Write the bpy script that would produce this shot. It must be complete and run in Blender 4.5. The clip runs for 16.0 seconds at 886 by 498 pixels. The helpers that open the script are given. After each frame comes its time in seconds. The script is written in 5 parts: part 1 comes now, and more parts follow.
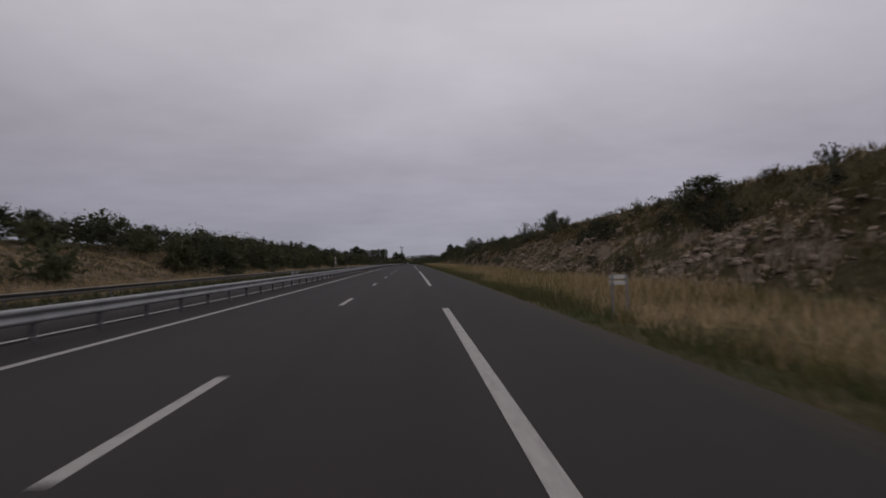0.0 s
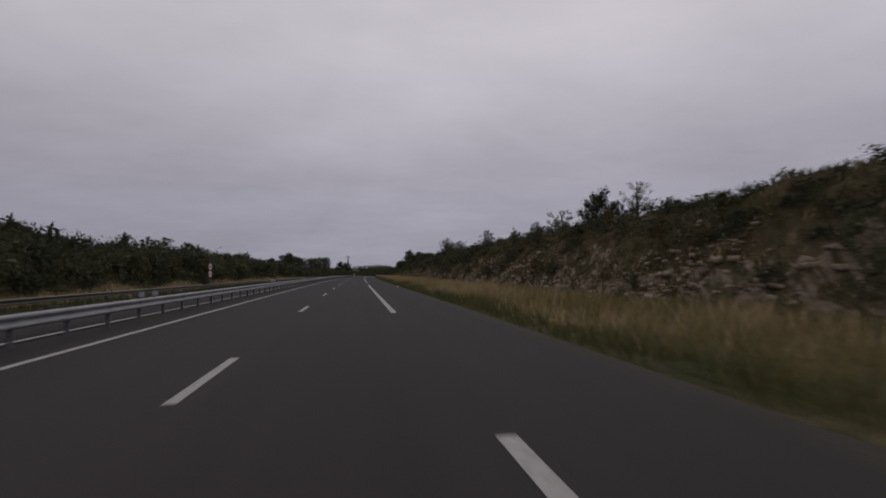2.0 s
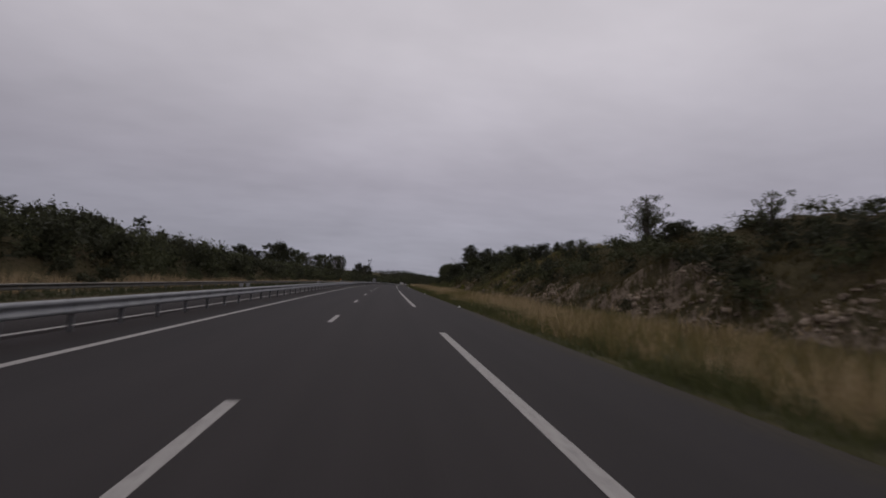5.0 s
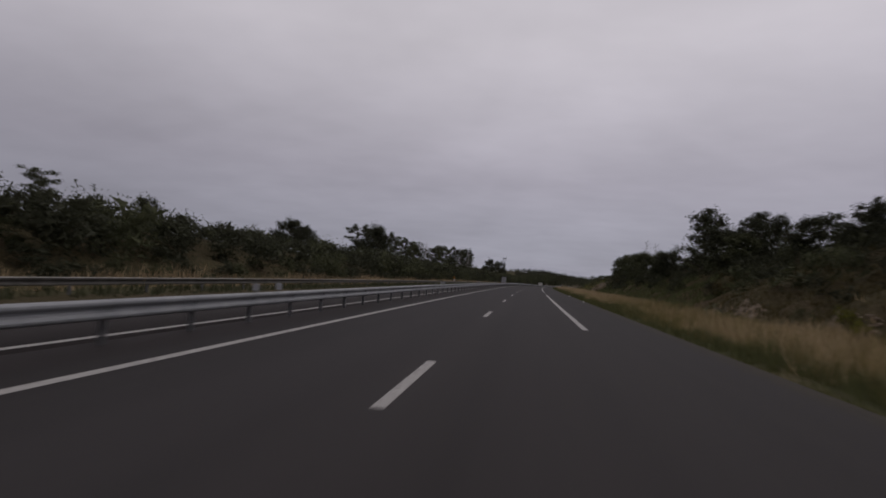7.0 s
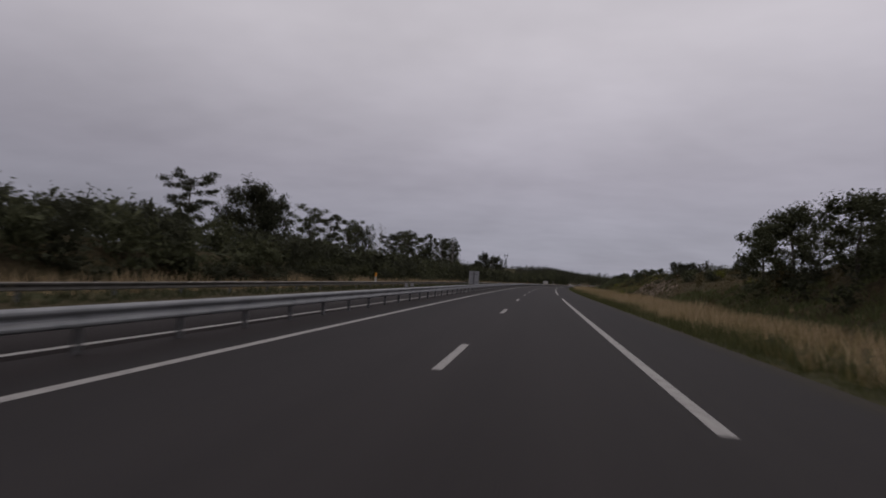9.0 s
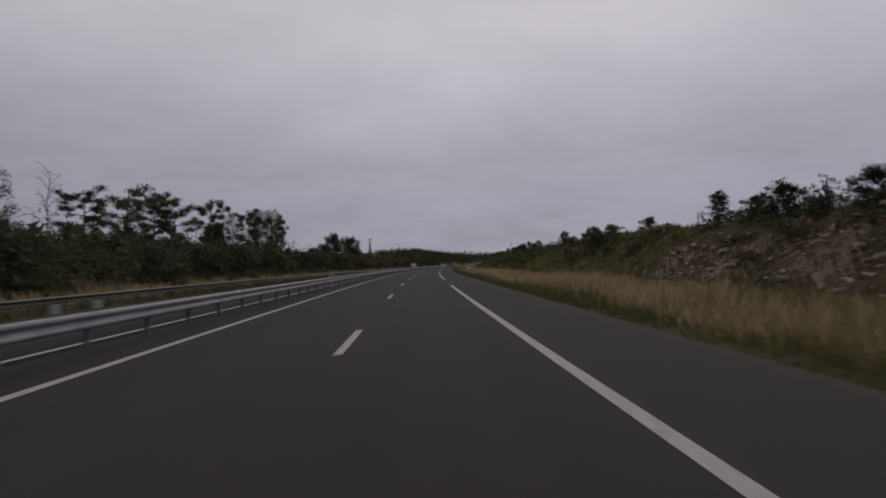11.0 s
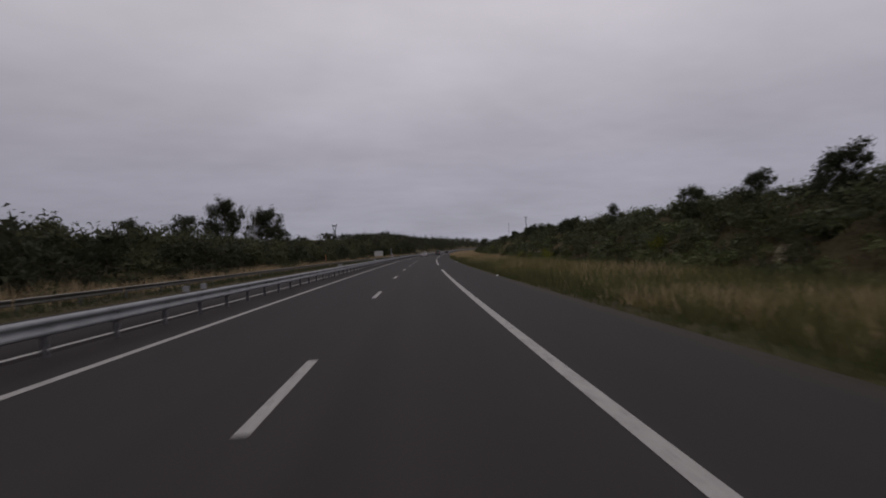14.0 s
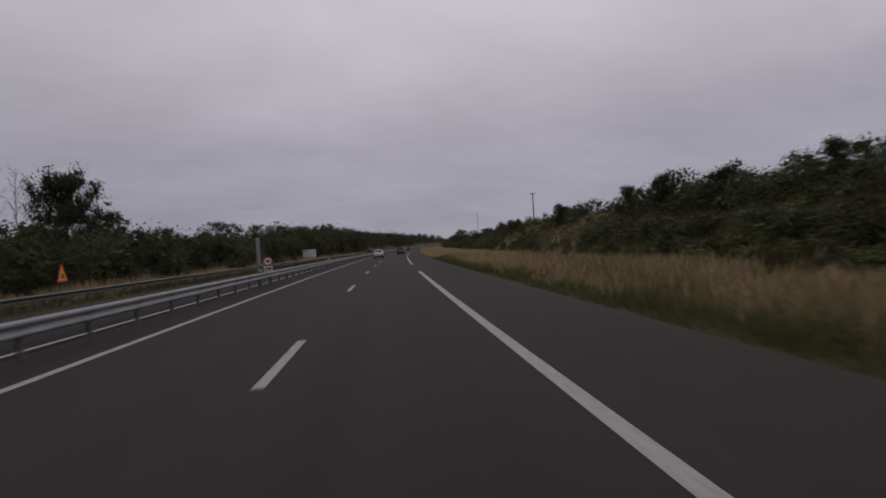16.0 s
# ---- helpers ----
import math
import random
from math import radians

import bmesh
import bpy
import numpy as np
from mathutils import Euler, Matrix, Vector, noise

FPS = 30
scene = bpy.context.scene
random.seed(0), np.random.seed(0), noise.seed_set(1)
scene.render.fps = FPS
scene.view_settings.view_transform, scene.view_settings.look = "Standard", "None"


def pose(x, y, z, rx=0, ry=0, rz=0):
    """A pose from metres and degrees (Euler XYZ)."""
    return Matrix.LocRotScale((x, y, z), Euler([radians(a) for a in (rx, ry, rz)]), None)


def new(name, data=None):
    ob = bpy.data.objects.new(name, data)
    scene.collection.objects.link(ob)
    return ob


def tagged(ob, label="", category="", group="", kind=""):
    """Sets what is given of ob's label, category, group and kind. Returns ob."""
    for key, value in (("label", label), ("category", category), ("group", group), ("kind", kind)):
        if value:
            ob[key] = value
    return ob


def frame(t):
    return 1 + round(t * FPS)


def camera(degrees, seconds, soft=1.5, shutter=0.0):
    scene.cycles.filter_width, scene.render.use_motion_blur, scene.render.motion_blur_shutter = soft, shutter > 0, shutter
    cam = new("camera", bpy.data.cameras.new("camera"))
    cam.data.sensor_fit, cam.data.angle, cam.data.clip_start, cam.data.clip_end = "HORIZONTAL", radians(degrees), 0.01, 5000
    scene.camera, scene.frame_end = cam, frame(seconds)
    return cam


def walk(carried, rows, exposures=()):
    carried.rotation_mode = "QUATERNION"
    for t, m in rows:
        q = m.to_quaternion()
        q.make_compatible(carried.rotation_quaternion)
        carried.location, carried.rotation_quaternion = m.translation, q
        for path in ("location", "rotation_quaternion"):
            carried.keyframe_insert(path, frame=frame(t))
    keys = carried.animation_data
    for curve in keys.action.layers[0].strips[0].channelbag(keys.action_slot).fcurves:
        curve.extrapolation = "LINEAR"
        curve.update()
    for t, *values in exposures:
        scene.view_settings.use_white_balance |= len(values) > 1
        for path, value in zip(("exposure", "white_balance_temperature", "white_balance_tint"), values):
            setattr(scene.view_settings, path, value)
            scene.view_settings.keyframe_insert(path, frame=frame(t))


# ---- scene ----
PATH = [
    (0.00, 2.514, 24.440, 1.669, 91.776, 1.143, -3.026),
    (0.50, 2.352, 40.003, 1.811, 92.557, 2.011, -6.052),
    (1.00, 2.167, 55.617, 1.848, 94.773, 4.296, -8.792),
    (1.50, 1.853, 71.266, 1.998, 94.226, 3.087, -7.747),
    (2.00, 1.378, 86.846, 2.157, 92.984, 0.935, -9.409),
    (2.50, 1.007, 102.404, 2.247, 93.865, -1.333, -9.035),
    (3.00, 0.642, 118.118, 2.339, 94.166, -1.703, -7.164),
    (3.60, 0.287, 136.972, 2.427, 94.237, -1.986, -6.857),
    (4.25, -0.087, 157.398, 2.506, 94.240, -2.480, -6.867),
    (4.90, -0.398, 177.824, 2.576, 94.180, -2.938, -6.946),
    (5.50, -0.572, 196.679, 2.640, 94.081, -3.121, -6.837),
    (6.00, -0.678, 212.310, 2.679, 93.757, -3.128, -5.553),
    (6.50, -0.635, 228.079, 2.697, 93.684, -2.774, 0.768),
    (7.00, -0.538, 243.808, 2.747, 93.065, -4.128, 9.482),
    (7.50, -0.323, 259.376, 2.778, 93.029, -4.477, 12.599),
    (8.00, -0.023, 275.005, 2.751, 93.144, -4.447, 12.963),
    (8.60, 0.347, 294.127, 2.715, 93.072, -4.040, 11.648),
    (9.25, 0.782, 314.843, 2.653, 92.807, -2.983, 8.296),
    (9.90, 1.317, 335.557, 2.571, 92.459, -1.718, 4.206),
    (10.50, 1.998, 354.669, 2.481, 92.164, -0.752, 0.822),
    (11.00, 2.783, 370.636, 2.411, 91.467, 1.323, -6.126),
    (11.50, 3.730, 386.407, 2.369, 90.667, 3.321, -8.811),
    (12.00, 4.733, 401.969, 2.335, 90.230, 4.346, -11.174),
    (12.50, 5.881, 417.819, 2.223, 90.537, 3.463, -11.303),
    (13.00, 7.287, 433.566, 2.136, 90.055, 3.321, -11.042),
    (13.50, 8.737, 449.314, 1.953, 89.819, 3.780, -10.074),
    (14.00, 10.239, 464.966, 1.828, 89.781, 2.527, -9.427),
    (14.50, 12.000, 480.867, 1.684, 89.623, 2.774, -10.639),
    (15.00, 13.833, 496.453, 1.542, 89.602, 3.806, -12.586),
    (15.50, 15.863, 512.174, 1.433, 89.214, 3.246, -13.434),
    (16.00, 17.976, 527.897, 1.298, 89.095, 3.553, -15.022),
]
BEND = [0.197, 0.200, 0.224, 0.153, -0.139, -0.139, -0.251, -0.309, -0.279, -0.206, -0.481, -0.627, -0.513, -0.678, -0.467, -0.597, -0.521, -0.448, -0.398, -0.355, -0.317, -0.284, -0.255, -0.231, -0.210, -0.192, -0.178, -0.166, -0.157, -0.150, -0.145, -0.143]
GRADE = [0.705, 0.718, 0.749, 0.758, 0.479, 0.334, 0.359, 0.108, -0.111, -0.325, -0.561, -0.565, -0.841, -0.989, -0.70, -0.70, -0.75, -0.66, -0.55, -0.44, -0.32, -0.2, -0.1, 0.021, 0.019, 0.017, 0.016, 0.015, 0.014, 0.013, 0.013, 0.012]
cam = camera(86.58, 16.0, soft=1.8, shutter=0.18)
walk(cam, [(t, pose(*p)) for t, *p in PATH], exposures=[(0.0, 0.0), (16.0, 0.0)])

# ---- sky and sun ----
SUN_HEIGHT, SUN_TURN = 52.0, 35.0
world = bpy.data.worlds.new("overcast_sky")
scene.world = world
world.use_nodes = True


class Net:
    """Short notation for a node tree."""

    def __init__(self, tree):
        self.tree = tree
        tree.nodes.clear()

    def node(self, kind, *ins, **props):
        n = self.tree.nodes.new(kind)
        if "operation" in props:
            n.operation = props["operation"]
        if "data_type" in props:
            n.data_type, n.blend_type = props["data_type"], props["blend_type"]
        for i, value in enumerate(ins):
            self.put(n.inputs[i], value)
        return n

    def put(self, socket, value):
        if value is None:
            return
        if isinstance(value, bpy.types.NodeSocket):
            self.tree.links.new(value, socket)
        elif isinstance(value, bpy.types.Node):
            self.tree.links.new(value.outputs[0], socket)
        else:
            socket.default_value = value

    def math(self, op, a, b=0.0, c=0.0):
        return self.node("ShaderNodeMath", a, b, c, operation=op).outputs[0]

    def ramp(self, value, stops):
        n = self.node("ShaderNodeValToRGB", value)
        els = n.color_ramp.elements
        while len(els) < len(stops):
            els.new(0.5)
        for el, (p, c) in zip(els, stops):
            el.position = p
            el.color = (*c, 1) if not isinstance(c, (int, float)) else (c, c, c, 1)
        return n.outputs[0]

    def noise(self, vec, scale, detail=4.0, rough=0.55):
        n = self.node("ShaderNodeTexNoise")
        self.put(n.inputs["Vector"], vec)
        n.inputs["Scale"].default_value = scale
        n.inputs["Detail"].default_value = detail
        n.inputs["Roughness"].default_value = rough
        return n.outputs[0]

    def mix(self, fac, a, b, how="MIX"):
        n = self.node("ShaderNodeMix", data_type="RGBA", blend_type=how)
        self.put(n.inputs[0], fac)
        self.put(n.inputs[6], a if not isinstance(a, tuple) else (*a, 1))
        self.put(n.inputs[7], b if not isinstance(b, tuple) else (*b, 1))
        return n.outputs[2]

    def scaled(self, vec, x, y, z):
        n = self.node("ShaderNodeVectorMath", vec, (x, y, z), operation="MULTIPLY")
        return n.outputs[0]


def sky_nodes():
    w = Net(world.node_tree)
    way = w.node("ShaderNodeTexCoord").outputs["Generated"]
    parts = w.node("ShaderNodeSeparateXYZ", way)
    up = w.math("MAXIMUM", parts.outputs[2], 0.0)
    flat = w.math("ADD", up, 0.16)
    layer = w.node("ShaderNodeCombineXYZ", w.math("DIVIDE", parts.outputs[0], flat),
                   w.math("DIVIDE", parts.outputs[1], flat), 0.0).outputs[0]
    tone = w.ramp(up, [(0.0, (0.320, 0.320, 0.390)), (0.06, (0.315, 0.310, 0.372)), (0.20, (0.385, 0.363, 0.422)),
                       (0.45, (0.570, 0.537, 0.582)), (0.75, (0.56, 0.53, 0.56)), (1.0, (0.50, 0.475, 0.50))])
    broad = w.noise(w.scaled(layer, 0.8, 1.0, 1.0), 0.8, 4.0, 0.55)
    fine = w.noise(w.scaled(layer, 1.0, 1.5, 1.0), 2.0, 6.0, 0.55)
    cloud = w.math("ADD", w.math("MULTIPLY", w.math("SUBTRACT", broad, 0.5), 0.55),
                   w.math("MULTIPLY", w.math("SUBTRACT", fine, 0.5), 0.20))
    cloud = w.math("ADD", cloud, 1.0)
    side = w.ramp(w.math("MULTIPLY_ADD", parts.outputs[0], 0.5, 0.5), [(0.08, 0.72), (0.30, 0.88), (0.48, 1.0), (0.70, 1.0), (0.97, 0.95)])
    low = w.ramp(up, [(0.05, 1.0), (0.5, 0.35)])
    cloud = w.math("MULTIPLY", cloud, w.mix(low, (1.0, 1.0, 1.0), side))
    shade = w.mix(1.0, tone, w.node("ShaderNodeCombineColor", cloud, cloud, cloud).outputs[0], "MULTIPLY")
    blue = w.node("ShaderNodeTexSky")
    blue.sky_type, blue.sun_disc = "NISHITA", False
    blue.sun_elevation, blue.sun_rotation = radians(SUN_HEIGHT), radians(SUN_TURN)
    clear = w.node("ShaderNodeBackground", blue.outputs[0], 0.06)
    veil = w.node("ShaderNodeBackground", shade, 1.0)
    both = w.node("ShaderNodeMixShader", 0.95, clear.outputs[0], veil.outputs[0])
    w.node("ShaderNodeOutputWorld", both.outputs[0])


sky_nodes()
sun = new("sun", bpy.data.lights.new("sun", "SUN"))
sun.data.energy, sun.data.angle, sun.data.color = 0.3, radians(40), (1.0, 0.96, 0.93)
sun.matrix_basis = pose(0, 0, 50, 90 - SUN_HEIGHT, 0, 180 - SUN_TURN)


# ---- materials ----
def material(name, make, rough=0.9, metal=0.0, bump=None, leafy=0.0, spec=0.3):
    """make(net, place) gives the base colour; bump(net, place) a height and its depth in metres."""
    mat = bpy.data.materials.new(name)
    mat.use_nodes = True
    n = Net(mat.node_tree)
    place = n.node("ShaderNodeTexCoord").outputs["Object"]
    colour = make(n, place)
    shader = n.node("ShaderNodeBsdfPrincipled")
    n.put(shader.inputs["Base Color"], colour if not isinstance(colour, tuple) else (*colour, 1))
    n.put(shader.inputs["Roughness"], rough(n, place) if callable(rough) else rough)
    shader.inputs["Metallic"].default_value = metal
    shader.inputs["Specular IOR Level"].default_value = spec
    if bump:
        height, depth = bump(n, place)
        b = n.node("ShaderNodeBump")
        n.put(b.inputs["Height"], height)
        b.inputs["Distance"].default_value = depth
        n.put(shader.inputs["Normal"], b.outputs[0])
    last = shader.outputs[0]
    if leafy:
        glow = n.node("ShaderNodeBsdfTranslucent", colour if not isinstance(colour, tuple) else (*colour, 1))
        last = n.node("ShaderNodeMixShader", leafy, last, glow.outputs[0]).outputs[0]
    n.node("ShaderNodeOutputMaterial", last)
    return mat


def island(n):
    return n.node("ShaderNodeNewGeometry").outputs["Random Per Island"]


def each(n):
    return n.node("ShaderNodeObjectInfo").outputs["Random"]


def uv(n):
    return n.node("ShaderNodeUVMap").outputs[0]


def asphalt_colour(n, p):
    q = uv(n)
    sx = n.node("ShaderNodeSeparateXYZ", q)
    streak = n.noise(n.scaled(q, 1.6, 0.03, 1), 1.0, 4, 0.6)
    stain = n.noise(n.scaled(q, 0.35, 0.06, 1), 1.0, 5, 0.65)
    grain = n.noise(q, 60.0, 2, 0.7)
    c = n.ramp(streak, [(0.3, (0.0256, 0.0221, 0.0221)), (0.7, (0.0370, 0.0320, 0.0320))])
    c = n.mix(n.math("MULTIPLY", n.ramp(stain, [(0.45, 0.0), (0.7, 1.0)]), 0.55), c, (0.0206, 0.0185, 0.0189))
    c = n.mix(0.5, c, n.ramp(grain, [(0.3, (0.0128, 0.0114, 0.0114)), (0.72, (0.0627, 0.0548, 0.0541))]))
    lane = n.math("ABSOLUTE", n.math("SUBTRACT", n.math("PINGPONG", n.math("ADD", sx.outputs[0], 35.0), 1.75), 0.88))
    wheel = n.ramp(lane, [(0.0, 1.0), (0.42, 0.0)])
    c = n.mix(n.math("MULTIPLY", wheel, 0.16), c, (0.0185, 0.0171, 0.0174))
    dust = n.ramp(n.math("ABSOLUTE", n.math("ADD", sx.outputs[0], 4.9)), [(0.25, 1.0), (0.9, 0.0)])
    c = n.mix(n.math("MULTIPLY", dust, 0.5), c, (0.0427, 0.0328, 0.0299))
    ragged = n.math("ADD", sx.outputs[0], n.math("MULTIPLY", n.noise(n.scaled(q, 1.2, 0.5, 1), 1.0, 5, 0.75), 1.1))
    dirt = n.ramp(n.noise(q, 9.0, 4, 0.7), [(0.35, (0.0285, 0.0242, 0.0171)), (0.7, (0.0712, 0.0584, 0.0413))])
    return n.mix(n.ramp(n.math("SUBTRACT", ragged, 6.3), [(0.0, 0.0), (0.55, 0.85)]), c, dirt)


asphalt = material("worn_asphalt", asphalt_colour, rough=0.86, spec=0.18,
                   bump=lambda n, p: (n.noise(uv(n), 55.0, 3, 0.7), 0.004))


def paint_colour(n, p):
    wear = n.noise(n.scaled(p, 1, 1, 1), 9.0, 6, 0.7)
    return n.ramp(wear, [(0.30, (0.16, 0.15, 0.145)), (0.48, (0.31, 0.295, 0.28)), (0.75, (0.41, 0.395, 0.37))])


paint = material("worn_road_paint", paint_colour, rough=0.7, bump=lambda n, p: (n.noise(p, 40.0, 3), 0.002))


def zinc_colour(n, p):
    spot = n.noise(p, 2.5, 5, 0.65)
    drip = n.noise(n.scaled(p, 6, 0.7, 6), 1.5, 4, 0.6)
    c = n.ramp(spot, [(0.3, (0.21, 0.215, 0.225)), (0.7, (0.31, 0.315, 0.325))])
    return n.mix(n.math("MULTIPLY", n.ramp(drip, [(0.5, 0.0), (0.75, 1.0)]), 0.35), c, (0.20, 0.19, 0.18))


zinc = material("galvanised_steel", zinc_colour, rough=0.6, metal=0.4, spec=0.35)
post_steel = material("dull_post_steel", lambda n, p: n.ramp(n.noise(p, 6.0, 4), [(0.3, (0.12, 0.12, 0.125)), (0.7, (0.2, 0.2, 0.205))]),
                      rough=0.6, metal=0.4)
# Far rail's face: its shade is put into this dark colour.
shaded_rail = material("weathered_shaded_rail", lambda n, p: n.ramp(n.noise(p, 2.0, 5), [(0.3, (0.062, 0.058, 0.052)), (0.7, (0.105, 0.098, 0.088))]),
                    rough=0.7, metal=0.2)


# Sky light on the far rail's upper lip, put into a pale colour.
lit_rail_top = material("skylit_rail_top", lambda n, p: n.ramp(n.noise(p, 2.0, 5), [(0.3, (0.34, 0.32, 0.285)), (0.7, (0.50, 0.475, 0.43))]), rough=0.7, metal=0.1)


def ground_colour(n, p):
    q = uv(n)
    big = n.noise(q, 0.045, 4, 0.6)
    mid = n.noise(q, 0.35, 5, 0.65)
    small = n.noise(q, 3.2, 4, 0.7)
    green = n.ramp(small, [(0.3, (0.034, 0.036, 0.016)), (0.7, (0.078, 0.076, 0.037))])
    dry = n.ramp(small, [(0.3, (0.065, 0.049, 0.026)), (0.7, (0.155, 0.120, 0.067))])
    earth = n.ramp(small, [(0.3, (0.035, 0.026, 0.018)), (0.7, (0.085, 0.064, 0.046))])
    c = n.mix(n.ramp(mid, [(0.45, 0.0), (0.68, 1.0)]), green, dry)
    c = n.mix(n.ramp(big, [(0.46, 0.0), (0.66, 0.6)]), c, earth)
    return c


soil = material("rough_grassland", ground_colour, rough=0.95, spec=0.1,
                bump=lambda n, p: (n.noise(uv(n), 2.2, 6, 0.7), 0.12))


def turf_colour(n, p):
    q = uv(n)
    patch = n.noise(q, 0.22, 5, 0.65)
    small = n.noise(q, 3.0, 5, 0.72)
    leafy = n.ramp(small, [(0.3, (0.036, 0.031, 0.015)), (0.7, (0.098, 0.080, 0.040))])
    brown = n.ramp(small, [(0.3, (0.041, 0.031, 0.018)), (0.7, (0.118, 0.086, 0.049))])
    return n.mix(n.ramp(patch, [(0.46, 0.0), (0.66, 0.8)]), leafy, brown)


turf = material("scrubby_turf", turf_colour, rough=0.95, spec=0.1, bump=lambda n, p: (n.noise(uv(n), 2.0, 6, 0.75), 0.3))


def cut_colour(n, p):
    q = uv(n)
    mid = n.noise(q, 0.30, 5, 0.65)
    small = n.noise(q, 2.4, 5, 0.72)
    slant = n.node("ShaderNodeVectorRotate", q, (0.0, 0.0, 0.0), (0.0, 0.0, 1.0), 0.55).outputs[0]
    layer = n.noise(n.scaled(slant, 2.2, 0.30, 1), 1.0, 5, 0.72)
    fine = n.noise(q, 9.0, 4, 0.75)
    rock = n.ramp(n.math("ADD", n.math("MULTIPLY", small, 0.5), n.math("MULTIPLY", fine, 0.5)), [(0.34, (0.088, 0.065, 0.047)), (0.55, (0.195, 0.152, 0.115)), (0.74, (0.48, 0.41, 0.33))])
    scrub = n.ramp(small, [(0.3, (0.031, 0.027, 0.013)), (0.7, (0.086, 0.070, 0.034))])
    f = n.math("ADD", n.math("MULTIPLY", mid, 0.45), n.math("MULTIPLY", layer, 0.55))
    return n.mix(n.ramp(f, [(0.49, 0.0), (0.545, 1.0)]), scrub, rock)


cut_rock = material("limestone_cutting", cut_colour, rough=0.95, spec=0.1,
                    bump=lambda n, p: (n.noise(uv(n), 1.4, 7, 0.75), 0.35))


def stone_colour(n, p):
    c = n.ramp(n.noise(p, 2.6, 6, 0.7), [(0.3, (0.13, 0.096, 0.071)), (0.5, (0.26, 0.205, 0.158)), (0.72, (0.50, 0.42, 0.335))])
    return n.mix(n.math("MULTIPLY", each(n), 0.5), c, (0.115, 0.083, 0.060))


stone = material("pale_limestone", stone_colour, rough=0.95, spec=0.1, bump=lambda n, p: (n.noise(p, 5.0, 6, 0.7), 0.08))


def leaf_material(name, dark, light, leafy=0.25, knobbly=True):
    def colour(n, p):
        c = n.ramp(island(n), [(0.0, dark), (1.0, light)])
        fine = n.ramp(n.noise(p, 7.0, 4, 0.75), [(0.36, 0.85), (0.66, 1.5)])
        c = n.mix(n.math("MULTIPLY", each(n), 0.45), c, tuple(0.7 * a for a in dark))
        return n.mix(n.math("SUBTRACT", 1.5, fine), c, tuple(0.5 * a for a in dark))
    return material(name, colour, rough=0.75, leafy=leafy, spec=0.15, bump=(lambda n, p: (n.noise(p, 5.0, 4, 0.75), 0.12)) if knobbly else None)


leaves_dark = leaf_material("dark_leaves", (0.052, 0.055, 0.033), (0.090, 0.094, 0.054))
leaves_mid = leaf_material("green_leaves", (0.071, 0.077, 0.040), (0.146, 0.155, 0.080))
leaves_olive = leaf_material("olive_leaves", (0.081, 0.066, 0.028), (0.179, 0.144, 0.062))
leaves_bank = leaf_material("brow_leaves", (0.086, 0.099, 0.051), (0.187, 0.202, 0.105))
leaves_low = leaf_material("bank_leaves", (0.115, 0.132, 0.056), (0.252, 0.266, 0.115))
leaves_cream = leaf_material("cream_seed_heads", (0.36, 0.325, 0.22), (0.74, 0.67, 0.50))
leaves_grey = leaf_material("greyish_leaves", (0.058, 0.065, 0.042), (0.156, 0.163, 0.111))
leaves_yellow = leaf_material("yellow_broom_leaves", (0.119, 0.128, 0.024), (0.340, 0.323, 0.051))
straw = leaf_material("dry_straw", (0.33, 0.245, 0.137), (0.84, 0.645, 0.40), 0.3, False)
tawny_blades = leaf_material("tawny_grass_blades", (0.182, 0.145, 0.060), (0.480, 0.384, 0.172), 0.3, False)
green_blades = leaf_material("green_grass_blades", (0.085, 0.094, 0.036), (0.235, 0.235, 0.098), 0.3, False)
bark = material("grey_bark", lambda n, p: n.ramp(n.noise(n.scaled(p, 6, 6, 1.2), 2.0, 5), [(0.3, (0.035, 0.029, 0.023)), (0.7, (0.11, 0.095, 0.08))]),
                rough=0.95, bump=lambda n, p: (n.noise(n.scaled(p, 8, 8, 1.5), 2.0, 5), 0.03))
pale_bark = material("pale_bark", lambda n, p: n.ramp(n.noise(n.scaled(p, 5, 5, 2), 2.0, 5), [(0.35, (0.10, 0.09, 0.08)), (0.6, (0.34, 0.32, 0.29))]), rough=0.9)
pole_wood = material("grey_pole_wood", lambda n, p: n.ramp(n.noise(n.scaled(p, 9, 9, 0.6), 2.0, 4), [(0.3, (0.05, 0.042, 0.036)), (0.7, (0.13, 0.115, 0.10))]), rough=0.9)


def plain(name, colour, rough=0.5, metal=0.0, spread=0.12, spec=0.4):
    lo, hi = tuple(c * (1 - spread) for c in colour), tuple(min(1, c * (1 + spread)) for c in colour)
    return material(name, lambda n, p: n.ramp(n.noise(p, 3.0, 5), [(0.3, lo), (0.7, hi)]), rough, metal, spec=spec)


sign_white = plain("white_sign_sheet", (0.60, 0.59, 0.57), 0.5)
sign_grey = plain("grey_sign_back", (0.22, 0.22, 0.23), 0.5, 0.3)
panel_back = plain("bare_panel_back", (0.30, 0.30, 0.31), 0.5, 0.3)
sign_red = plain("red_sign_sheet", (0.34, 0.055, 0.05), 0.5)
sign_orange = plain("orange_sign_sheet", (0.85, 0.33, 0.02), 0.5)
sign_black = plain("black_sign_print", (0.02, 0.02, 0.02), 0.6)
lattice_steel = plain("lattice_steel", (0.20, 0.205, 0.22), 0.6, 0.3)
car_silver = plain("silver_car_paint", (0.42, 0.42, 0.42), 0.35, 0.4, 0.03)
car_dark = plain("dark_grey_car_paint", (0.045, 0.047, 0.055), 0.3, 0.4, 0.05)
car_black = plain("black_plastic", (0.02, 0.02, 0.021), 0.6)
